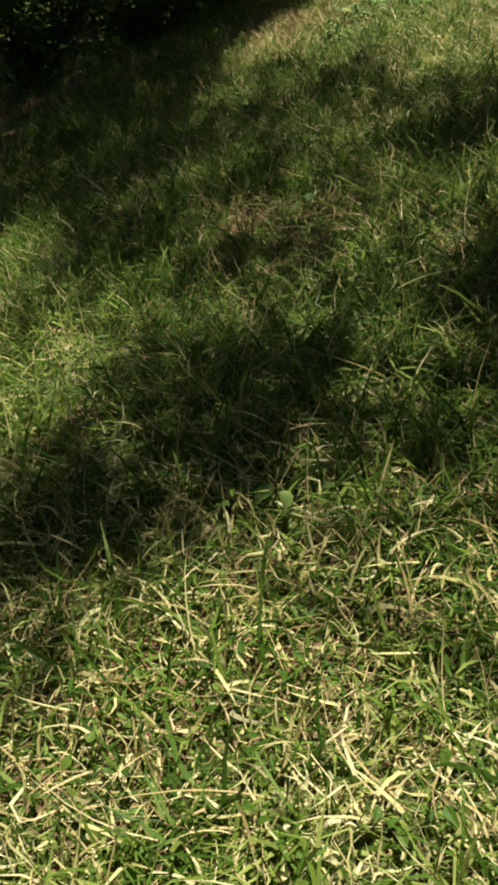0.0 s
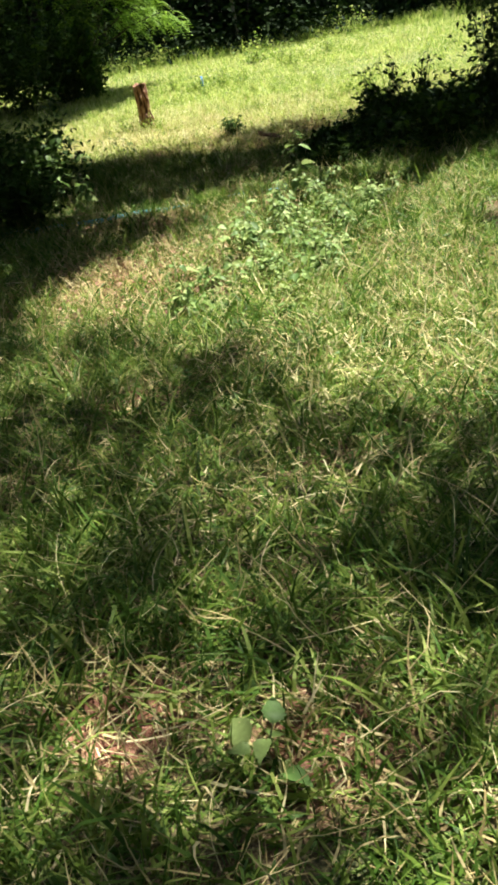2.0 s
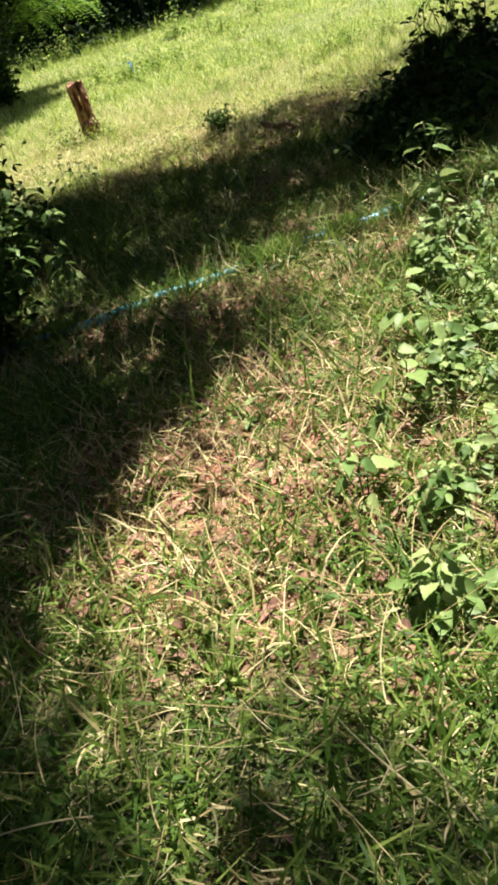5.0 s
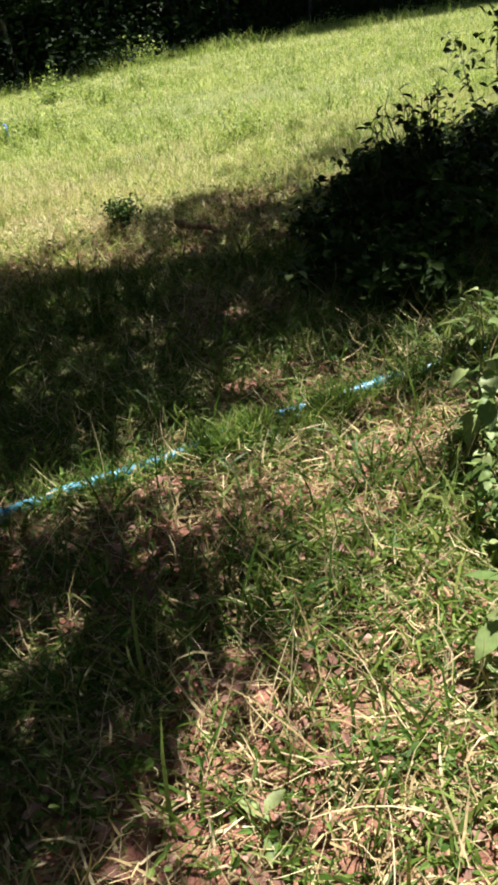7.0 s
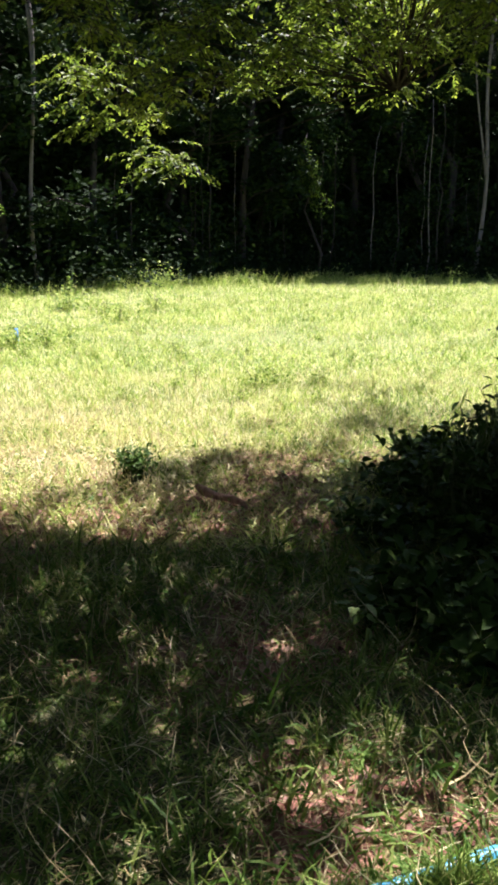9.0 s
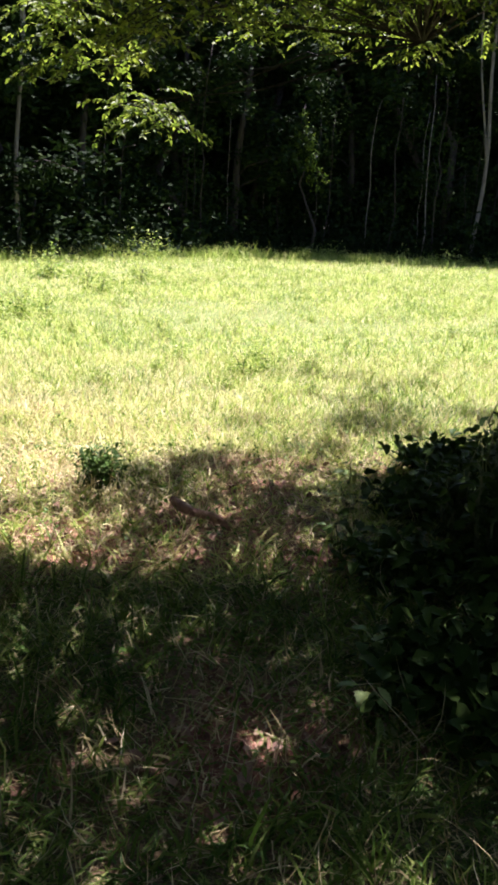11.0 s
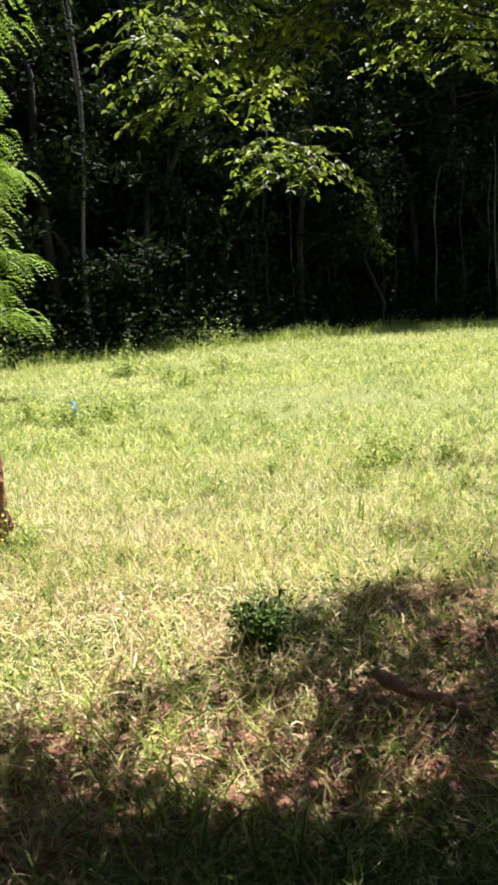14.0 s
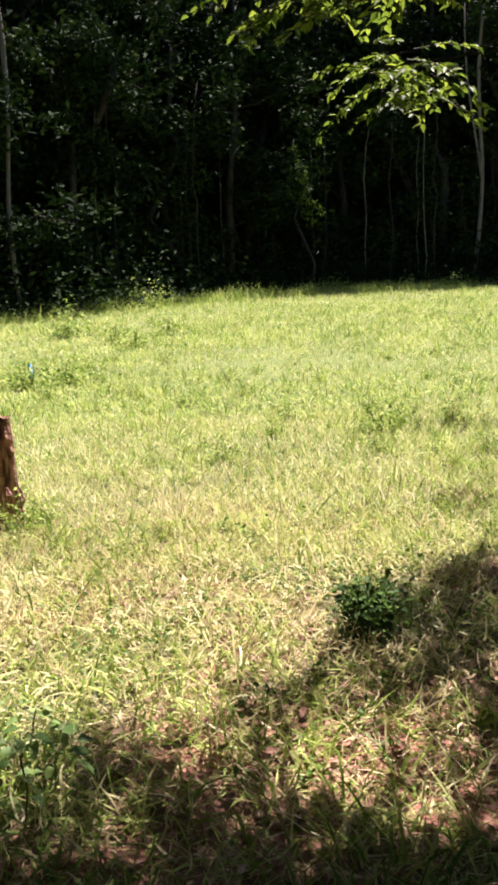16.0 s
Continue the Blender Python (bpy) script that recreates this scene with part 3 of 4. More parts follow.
def shade_tree(name, base, top, radius, region, heights, label, seed, leaves, hang=(), loose=0.17):
    """A spreading tree: a trunk, limbs and twigs that bear clumps of leaves over a stretch of the pasture, set sunward
    so that their shadows follow shade_amount.
    """
    rg = np.random.default_rng(seed)
    step = 0.2
    gx, gy = np.meshgrid(np.arange(region[0], region[1], step), np.arange(region[2], region[3], step))
    gx = gx.ravel() + rg.uniform(-0.1, 0.1, gx.size)
    gy = gy.ravel() + rg.uniform(-0.1, 0.1, gy.size)
    keep = rg.random(gx.size) < -0.33 * np.log(1 - np.minimum(shade_amount(gx, gy), 0.905))
    mx, my = (region[0] + region[1]) / 2, (region[2] + region[3]) / 2
    keep &= np.abs((gx - mx) / (region[1] - mx)) ** 4 + np.abs((gy - my) / (region[3] - my)) ** 4 < 0.8 + 0.5 * value_noise(gx, gy, 0.9, seed)
    gx, gy = gx[keep], gy[keep]
    z = rg.uniform(*heights, len(gx))
    c = np.stack([gx + z * SUN.x / SUN.z, gy + z * SUN.y / SUN.z, z], 1)
    over = len(c)
    for x0, x1, y0, y1, z0, z1, n in hang:
        c = np.vstack([c, np.stack([rg.uniform(x0, x1, n), rg.uniform(y0, y1, n), rg.uniform(z0, z1, n)], 1)])
    tree = thing(name, label, "tree", at=base)
    base = np.asarray(base, float)
    crown_at = np.array([base[0] + 0.25, base[1] + 0.3, top])
    tp = limb_path(base * [1, 1, 0] + [0, 0, -0.15], crown_at, rg, 0, 8)
    tp -= base
    part("trunk", np_mesh("trunk", *joined([tube(tp, np.linspace(radius, radius * 0.4, 8), 22, 0.025, seed)]), [M_BARK], True), tree)
    ends = c[rg.choice(len(c), min(16, len(c)), replace=False)] - base
    for e in ends:
        k = rg.integers(3, 8)
        limb = tube(limb_path(tp[k], e, rg, 0.3, 6), np.linspace(radius * 0.1, 0.006, 6), 6, 0.05)
        part("limb", np_mesh("limb", *joined([limb]), [M_BARK], True), tree)
    rel = c - base
    near = np.argmin(((rel[:, None] - ends[None]) ** 2).sum(-1), 1)
    tw = [tube(limb_path(ends[k], p, rg, 0.05, 3), [0.008, 0.006, 0.003], 3) for k, p in zip(near[::2], rel[::2])]
    tagged(part("twig", np_mesh("twig", *joined(tw), [M_BARK]), tree), kind="stuff")
    pts = np.repeat(rel[:over], leaves, 0)
    n = len(pts)
    pts = pts + rg.normal(0, loose, (n, 3)) * [1, 1, 0.7]
    cloud = [leaf_cloud(pts, rg.uniform(0.095, 0.19, n), rg.uniform(0.055, 0.105, n), rg)]
    if len(rel) > over:
        tips, shoots = leafy_shoots(rel[over:], 11, rg)
        part("hanging_crown", np_mesh("hanging_crown", *joined([tips]), [M_HANG], True), tree, "yellow-green hanging leaves")
        tagged(part("hanging_twig", np_mesh("hanging_twig", *joined(shoots), [M_BARK]), tree), kind="stuff")
    part("crown", np_mesh("crown", *joined(cloud), [M_CROWN]), tree)
    return tree


shade_tree("shade_tree", (3.4, 5.9, 0), 6.5, 0.3, (-5.6, 4.6, 0.5, 13.4), (3.6, 9.5), "broad shade tree with hanging leafy branches over the pasture", 7, 48,
           hang=((1.3, 2.6, 6.9, 9.0, 3.2, 4.2, 15), (-1.0, 0.3, 7.2, 8.0, 2.55, 3.3, 14), (0.5, 1.9, 7.8, 9.4, 2.9, 3.7, 28), (-0.5, 0.0, 8.2, 8.6, 2.2, 2.6, 3), (-0.9, 0.1, 7.8, 8.4, 2.45, 2.95, 6),
                 (-0.2, 0.8, 7.5, 8.2, 2.7, 3.4, 9), (0.7, 2.2, 6.6, 8.4, 3.0, 3.8, 25), (0.6, 2.4, 8.4, 9.8, 3.0, 3.7, 24)))
# Stands out of view; its crown is shaped to cast the early dapples.
shade_tree("shade_tree", (6.0, -2.0, 0), 9.0, 0.3, (-3.6, 5.4, -7.0, 1.0), (8.0, 13.0), "unseen tall tree whose thin crown dapples the path's start", 8, 38, loose=0.18)


# Added out of view, only to keep sun off the bushes on the left.
shade_tree("shade_tree", (-11.0, 10.5, 0), 9.0, 0.28, (-10.4, -4.4, 9.2, 19.0), (9.8, 12.5), "unseen tall tree added to shade the bushes beside the field", 9, 44)


def forest_tree(seed, height, spread, n_leaf, leaf, bark):
    """Trunk, limbs and crown of a tree of the wood, as three meshes."""
    rg = np.random.default_rng(seed)
    tp = limb_path((0, 0, -0.3), (rg.normal(0, 0.5), rg.normal(0, 0.5), height * 0.9), rg, 0, 8)
    pieces = [tube(tp, np.linspace(0.17, 0.04, 8) * height / 14, 8, 0.05, seed)]
    cent = []
    for k in range(22):
        h = rg.uniform(0.1, 1.0)
        at = np.array([np.interp(h, np.linspace(0, 1, 8), tp[:, a]) for a in range(3)])
        az, r = rg.uniform(0, 2 * np.pi), spread * rg.uniform(0.3, 1.0) * (1.15 - 0.6 * abs(h - 0.5))
        e = at + [r * np.cos(az), r * np.sin(az), rg.uniform(-0.3, 1.2)]
        pieces.append(tube(limb_path(at, e, rg, 0.2, 4), [0.05, 0.035, 0.02, 0.01], 4))
        for m in range(4):
            cent.append(at + (e - at) * rg.uniform(0.45, 1.1) + rg.normal(0, 0.35, 3))
    cent = np.array(cent)
    pts = cent[rg.integers(0, len(cent), n_leaf)] + rg.normal(0, 0.42, (n_leaf, 3)) * [1, 1, 0.6]
    pts[:, 2] = np.maximum(pts[:, 2], 0.3)
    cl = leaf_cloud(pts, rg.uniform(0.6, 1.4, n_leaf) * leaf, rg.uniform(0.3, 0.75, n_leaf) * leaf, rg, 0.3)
    return np_mesh("trunk", *joined(pieces), [bark], True), np_mesh("crown", *joined([cl]), [M_WOODS_SHADED])


def build_woods():
    rg = np.random.default_rng(17)
    forms = ((15, 3.2), (18, 3.6), (21, 3.4), (13, 3.0), (17, 4.0))
    front = [forest_tree(100 + k, h, s, 5200, 0.3, M_BARK) for k, (h, s) in enumerate(forms)]
    back = [forest_tree(120 + k, h, s, 3000, 0.5, M_BARK) for k, (h, s) in enumerate(forms)]
    spots = []
    for row in range(8):
        x = -36.0
        while x < 42:
            y = np.interp(x, EDGE_X, EDGE_Y) + 5.0 + row * 3.0 + rg.uniform(-1.2, 1.2)
            spots.append((x + rg.uniform(-0.8, 0.8), y, row))
            x += 2.5 + 0.2 * row
    for a in np.arange(0, 360, 9):
        X, Y = 2 + 24 * math.cos(radians(a)), 2 + 24 * math.sin(radians(a))
        if Y < np.interp(X, EDGE_X, EDGE_Y) - 14 and not (abs(X) < 13 and Y > 8):
            spots.append((X + rg.uniform(-2, 2), Y + rg.uniform(-2, 2), 5))
    # trees added close beside and behind the walk, mostly unseen, to block sky light
    for x, y in ((12, 4), (12.5, 9), (14, 14), (13, -1), (11.5, -6), (-9, 1), (-9.5, 5), (-10.5, 10), (-12, 14), (-8.5, -4), (-6, -9), (-2, -11), (2, -12), (6, -11), (9, -10), (-12, 7), (-10.5, 16.5), (-12.5, 18), (-10.2, 13.6), (-12, -1), (15, 2), (0, -16), (-7, -14), (8, -15)):
        spots.append((x, y, 5))
    for x, y, row in spots:
        kinds = front if row < 3 else back
        k = int(rg.integers(0, 5))
        m = Matrix.Translation((x, y, 0)) @ Matrix.Rotation(rg.uniform(0, 6.28), 4, "Z") @ Matrix.Scale(rg.uniform(0.95, 1.35) * (1.25 if row in (3, 4, 6, 7) else 1.0), 4)
        t = thing("forest_tree", "dense shade-darkened tree of the wood, some added unseen to block sky", "tree", "trees of the wood")
        t.matrix_basis = m
        part("trunk", kinds[k][0], t)
        part("crown", kinds[k][1], t)


build_woods()


def build_undergrowth():
    """Bushes along the foot of the wood, in the same shade-darkened leaf colour."""
    rg = np.random.default_rng(23)
    metas = []
    stem = np_mesh("stem", *joined([tube([(0, 0, -0.2), (0.05, 0, 0.4), (0, 0.08, 0.9)], [0.05, 0.035, 0.015], 6)]), [M_BARK], True)
    for k in range(3):
        n = 1500
        p = rg.normal(0, 1, (n, 3)) * [0.75, 0.75, 0.5]
        p[:, 2] = np.abs(p[:, 2]) + 0.05
        metas.append(np_mesh("leaves", *joined([leaf_cloud(p, rg.uniform(0.07, 0.18, n), rg.uniform(0.04, 0.1, n), rg, 0.1)]), [M_WOODS_SHADED]))
    for row in range(5):
        for x in np.arange(-34, 38, 1.6):
            y = np.interp(x, EDGE_X, EDGE_Y) + rg.uniform(0.3, 1.8) + row * 2.2
            b = thing("bush", "low leafy bush at the wood's foot, coloured dark as in shade", "bush", "bushes along the wood")
            size = rg.uniform(0.5, 1.3) if row == 0 else rg.uniform(1.2, 2.6)
            b.matrix_basis = Matrix.Translation((x + rg.uniform(-0.5, 0.5), y, 0)) @ Matrix.Rotation(rg.uniform(0, 6), 4, "Z") @ Matrix.Scale(size, 4)
            part("stem", stem, b)
            part("foliage", metas[int(rg.integers(0, 3))], b)


build_undergrowth()


# ---- stump, pipe, stake, stick ----
def build_stump():
    rg = np.random.default_rng(51)
    st = thing("tree_stump", "weathered reddish-brown wooden stump post standing in the grass", "stump", at=(-2.34, 10.25, 0))
    rings, sides = 18, 22
    h = np.linspace(-0.1, 0.69, rings)
    r = 0.107 + 0.022 * np.exp(-(h + 0.1) / 0.09) + 0.004 * np.sin(h * 14)
    p = np.stack([-0.03 * h, 0.01 * np.sin(h * 5), h], 1)
    v, q, t = tube(p, r, sides, 0.022, 5)
    ring = v[:rings * sides].reshape(rings, sides, 3)
    ang = np.linspace(0, 2 * np.pi, sides, endpoint=False)
    flute = 0.05 * np.sin(ang * 3 + 0.6) + 0.04 * np.sin(ang * 7 + 2) + 0.03 * np.sin(ang * 11)
    for k in range(rings):
        hollow = 0.22 * np.exp(-((ang - 5.4) / 0.35) ** 2 - ((h[k] - 0.45) / 0.09) ** 2) + 0.16 * np.exp(-((ang - 5.0) / 0.3) ** 2 - ((h[k] - 0.16) / 0.07) ** 2)
        ring[k, :, :2] = p[k, :2] + (ring[k, :, :2] - p[k, :2]) * (1 + flute - hollow)[:, None]
    ring[-1, :, 2] += 0.012 * np.sin(ang * 2) + rg.normal(0, 0.008, sides)
    v[-1, 2] -= 0.012
    part("post", np_mesh("post", *joined([(v, q, t)]), [M_STUMP]), st)
    for k in range(9):
        a = 4.0 + 0.28 * k
        base = np.array([0.107 * math.cos(a), 0.107 * math.sin(a), rg.uniform(0.04, 0.5)])
        out = np.array([math.cos(a), math.sin(a), 0.0]) * rg.uniform(0.006, 0.018)
        ln = rg.uniform(0.06, 0.15)
        s2 = tube([base, base + out + [0, 0, ln * 0.5], base + [0, 0, ln]], [0.012, rg.uniform(0.018, 0.028), 0.006], 6, 0.2, k)
        part("bark_flake", np_mesh("bark_flake", *joined([s2]), [M_STUMP]), st)


def build_pipe():
    x = np.linspace(-1.7, 3.2, 40)
    y = 3.66 + 0.37 * x + 0.02 * np.sin(x * 2.1)
    z = ground_z(x, y) * 0.8 + 0.02 + 0.006 * np.sin(x * 3.3)
    pipe = thing("water_pipe", "weathered blue plastic water pipe lying across the grass", "pipe")
    part("tube", np_mesh("tube", *joined([tube(np.stack([x, y, z], 1), np.full(40, 0.026), 14, 0.01)]), [M_PIPE], True), pipe)
    xc = np.array([0.92, 0.95, 1.02, 1.05])
    yc = 3.66 + 0.37 * xc + 0.02 * np.sin(xc * 2.1)
    zc = np.interp(xc, x, z)
    part("coupling", np_mesh("coupling", *joined([tube(np.stack([xc, yc, zc], 1), [0.029, 0.035, 0.035, 0.029], 14)]), [M_PIPE], True), pipe)


def build_stake():
    st = thing("marker_stake", "short bright blue plastic stake in the sunlit field", "stake", at=(-3.25, 17.5, 0))
    part("peg", np_mesh("peg", *joined([tube([(0, 0, -0.1), (0.005, 0, 0.12), (-0.01, 0, 0.3)], [0.03, 0.033, 0.03], 8)]), [M_STAKE], True), st)


def build_stick():
    p = np.array([0.03, -0.14, 0]) + np.array([(0.0, 7.74, 0.09), (0.04, 7.68, 0.075), (0.12, 7.6, 0.06), (0.24, 7.52, 0.06), (0.29, 7.47, 0.05), (0.32, 7.41, 0.035)])
    st = thing("fallen_branch", "short crooked brown dead branch lying on bare soil", "branch")
    part("wood", np_mesh("wood", *joined([tube(p, [0.02, 0.03, 0.024, 0.024, 0.022, 0.014], 9, 0.08, 4)]), [M_STICK], True), st)


build_stump()
build_pipe()
build_stake()
build_stick()


# ---- broad-leaved plants ----
def leaf_mesh(name, length, width, mat, heart=True):
    """One leaf with a stalk end at the origin, pointing along x, folded at its midrib and drooping at the tip."""
    t = np.array([0.0, 0.06, 0.14, 0.2, 0.32, 0.39, 0.52, 0.58, 0.72, 0.78, 0.9, 1.0])
    key = [0.12, 0.75, 1.0, 0.72, 0.36, 0.0] if heart else [0.05, 0.4, 0.9, 1.0, 0.55, 0.0]
    n = len(t)
    w = np.interp(t, [0.0, 0.12, 0.35, 0.6, 0.82, 1.0], key) * (1 + 0.09 * np.where(np.arange(n) % 2, -1, 1))
    z = -0.35 * t ** 2 * length + 0.02 * length * np.sin(t * 9)
    mid = np.stack([t * length, 0 * t, z], 1)
    lf = np.stack([t * length - (0.05 * length if heart else 0), 0.5 * width * w, z + 0.16 * width * w], 1)
    rt = lf * [1, -1, 1]
    v = np.concatenate([mid, lf, rt])
    q = [(i, i + 1, n + i + 1, n + i) for i in range(n - 1)] + [(i + 1, i, 2 * n + i, 2 * n + i + 1) for i in range(n - 1)]
    return np_mesh(name, v, [np.array(q)], [mat], True)


LEAVES = [leaf_mesh("leaf", a, b, M_WEED, h) for a, b, h in ((0.075, 0.06, True), (0.055, 0.042, True), (0.095, 0.05, False))]


def weed(x, y, height, n, seed, label, size=1.0, group=""):
    """An upright weed: a bent stem with leaves in turn up it."""
    rg = np.random.default_rng(seed)
    z0 = float(ground_z(np.array(x), np.array(y)))
    w = thing("broadleaf_weed", label, "weed", group, at=(x, y, z0))
    p = limb_path((0, 0, -0.03), (rg.normal(0, 0.05), rg.normal(0, 0.05), height), rg, 0, 5)
    part("stem", np_mesh("stem", *joined([tube(p, np.linspace(0.005, 0.002, 5), 5)]), [M_STEM], True), w)
    for k in range(n):
        f = rg.uniform(0.2, 1.0)
        at = [np.interp(f, np.linspace(0, 1, 5), p[:, a]) for a in range(3)]
        az = k * 2.4 + rg.normal(0, 0.3)
        r = rg.uniform(0.01, 0.09) * (1.1 - 0.6 * f)
        m = Matrix.Translation((at[0] + r * math.cos(az), at[1] + r * math.sin(az), at[2])) @ Matrix.Rotation(az, 4, "Z") @ Matrix.Rotation(rg.uniform(-0.5, 0.6), 4, "Y") @ Matrix.Rotation(rg.normal(0, 0.3), 4, "X") @ Matrix.Scale(size * rg.uniform(0.7, 1.25) * (1.2 - 0.4 * f), 4)
        part("leaf", LEAVES[int(rg.integers(0, 3))], w, m=m)


def build_weeds():
    rg = np.random.default_rng(61)
    lit = "pale green broad-leaved weed in a sunlit clump"
    for k in range(58):
        y = rg.uniform(0.75, 3.55)
        x = np.interp(y, [0.75, 1.6, 2.6, 3.6], [1.08, 1.15, 1.3, 1.45]) + rg.uniform(-0.25, 0.45)
        weed(x, y, rg.uniform(0.2, 0.42) * np.interp(x, [1.2, 1.45], [1.0, 0.55]) * np.interp(y, [0.75, 1.6, 2.3], [0.45, 0.6, 1.0]), int(rg.integers(34, 48)), 200 + k, lit, rg.uniform(0.55, 0.85), "weeds of the clump")
    for k in range(22):
        weed(rg.uniform(0.95, 1.75), rg.uniform(0.7, 3.7), rg.uniform(0.08, 0.2), int(rg.integers(14, 20)), 250 + k, "low pale weed filling a sunlit clump", 0.85, "weeds of the clump")
    weed(1.2, 3.42, 0.6, 28, 300, "tall pale weed rising from a leafy clump", 1.2)
    weed(0.87, 1.8, 0.28, 14, 302, "young weed with large pale leaves on bare soil", 1.25)
    weed(0.98, 2.35, 0.3, 16, 303, lit, 1.2, "weeds of the clump")
    weed(0.33, 1.95, 0.08, 4, 304, "seedling with a few round green leaves", 0.9)
    weed(0.05, 3.4, 0.06, 5, 305, "seedling with broad leaves beside the pipe", 1.0)
    for k, (x, y) in enumerate(((-1.0, 4.0), (-1.15, 3.85), (-1.3, 4.15), (-1.2, 4.3), (-1.45, 4.0), (-1.6, 4.2))):
        weed(x, y, 0.52 + 0.04 * k, 26, 320 + k, "tall broad-leaved weed catching light beside the dark shrubs", 1.0, "weeds beside the path's shade")
    for k, (x, y, h, n, size) in enumerate(((1.93, -2.55, 0.14, 7, 1.25), (2.66, -4.42, 0.15, 6, 1.2), (2.48, -4.28, 0.1, 4, 1.0), (0.72, 1.27, 0.2, 9, 1.15))):
        weed(x, y, h, n, 330 + k, "young weed with broad green leaves in the grass", size)
    for k, (x, y) in enumerate(((-1.66, 7.2), (-1.78, 7.35), (-1.72, 7.0), (-1.85, 7.1))):
        weed(x, y, 0.2 + 0.05 * k, 18, 340 + k, "leggy weed with drooping leaves beside the shade", 0.8)
    for k, (x, y) in enumerate(((1.1, 7.9), (1.2, 8.3), (0.95, 7.2), (1.0, 6.6), (0.95, 6.0), (0.8, 5.5))):
        weed(x, y, rg.uniform(0.12, 0.22), 16, 350 + k, "shaded broad-leaved weed at the foot of the shrub", 0.9, "weeds beside the shrub")


def shrub(x, y, rx, ry, h, n, seed, label, leaf=0.085, mat=M_SHRUB):
    """A leafy shrub: stems from the ground and many broad leaves."""
    rg = np.random.default_rng(seed)
    sh = thing("shrub", label, "shrub", at=(x, y, 0))
    pts = []
    for k in range(14):
        e = np.array([rg.normal(0, 0.45) * rx, rg.normal(0, 0.45) * ry, h * rg.uniform(0.5, 1.12)])
        path = limb_path((e[0] * 0.3, e[1] * 0.3, -0.05), e, rg, 0.05, 6)
        part("stem", np_mesh("stem", *joined([tube(path, np.linspace(0.009, 0.003, 6), 5)]), [M_STEM], True), sh)
        f = rg.uniform(0.15, 1.0, n // 14)
        pts.append(np.stack([np.interp(f, np.linspace(0, 1, 6), path[:, a]) for a in range(3)], 1) + rg.normal(0, min(0.1, 0.35 * rx), (n // 14, 3)) * [1, 1, 0.6])
    pts = np.concatenate(pts)
    pts[:, 2] = np.maximum(pts[:, 2], 0.03)
    m = len(pts)
    tagged(part("foliage", np_mesh("foliage", *joined([fine_leaves(pts, rg.uniform(0.6, 1.3, m) * leaf, rg.uniform(0.4, 0.7, m) * leaf, rg, 0.15)]), [mat], True), sh), kind="stuff")


def build_shrubs():
    shrub(-0.44, 8.08, 0.15, 0.14, 0.24, 520, 399, "small dark bushy weed at the edge of the shade", 0.045, M_BUSHY)
    for k, (x, y, h) in enumerate(((1.6, 6.7, 0.72), (1.78, 6.95, 0.8), (1.5, 6.95, 0.5), (2.1, 7.7, 0.75))):
        shrub(x, y, 0.14, 0.14, h, 170, 395 + 10 * k, "upright leafy shoot rising from the dark shrub", 0.085)
    dark = "dark broad-leaved shrub in deep shade"
    for k, (x, y, rx, ry, h) in enumerate(((2.9, 7.6, 0.6, 0.7, 1.9), (3.5, 6.4, 0.7, 0.8, 2.2), (3.3, 8.7, 0.7, 0.7, 1.8), (1.7, 6.2, 0.5, 0.8, 0.2), (2.05, 7.2, 0.55, 0.8, 0.22), (2.25, 8.2, 0.6, 0.7, 0.22), (2.7, 6.6, 0.8, 0.9, 0.52), (3.2, 7.8, 0.8, 0.9, 0.5), (1.4, 5.6, 0.35, 0.5, 0.12), (1.55, 7.6, 0.35, 0.5, 0.2), (2.4, 5.4, 0.6, 0.5, 0.55), (1.95, 8.7, 0.4, 0.4, 0.14), (3.9, 6.6, 0.9, 1.0, 0.95), (1.15, 6.7, 0.3, 0.5, 0.08), (1.1, 5.7, 0.3, 0.5, 0.08), (1.4, 5.1, 0.3, 0.3, 0.12), (2.9, 9.0, 0.6, 0.5, 0.35))):
        shrub(x, y, rx, ry, h, 760, 400 + k, dark, 0.095)
    for k, (x, y, rx, ry, h) in enumerate(((-5.6, 7.0, 1.2, 1.2, 1.6), (-6.6, 9.2, 1.4, 1.4, 2.2), (-5.4, 4.6, 1.1, 1.1, 1.4), (-7.2, 6.0, 1.4, 1.4, 2.4), (-1.3, 3.3, 0.4, 0.5, 0.45), (-1.55, 4.4, 0.5, 0.6, 0.68), (-2.1, 5.2, 0.7, 0.7, 0.75), (-2.5, 3.6, 0.8, 0.8, 0.7), (-1.75, 2.4, 0.6, 0.7, 0.6), (-2.7, 1.5, 0.8, 0.8, 0.7), (-3.3, 5.0, 0.8, 0.8, 0.7), (-3.5, 2.8, 0.9, 1.0, 0.9), (-3.3, 0.2, 0.9, 0.9, 0.8), (-4.2, 4.2, 1.0, 1.0, 1.0), (-4.6, 1.5, 1.0, 1.2, 1.1), (-2.4, -1.2, 0.7, 0.8, 0.7), (-3.6, -1.6, 0.9, 0.9, 0.9), (-2.9, 6.6, 0.5, 0.5, 0.5), (-3.8, 6.4, 0.7, 0.7, 0.8))):
        shrub(x, y, rx, ry, h, 840, 430 + k, "dark leafy shrub in the shade beside the path")


build_weeds()
build_shrubs()


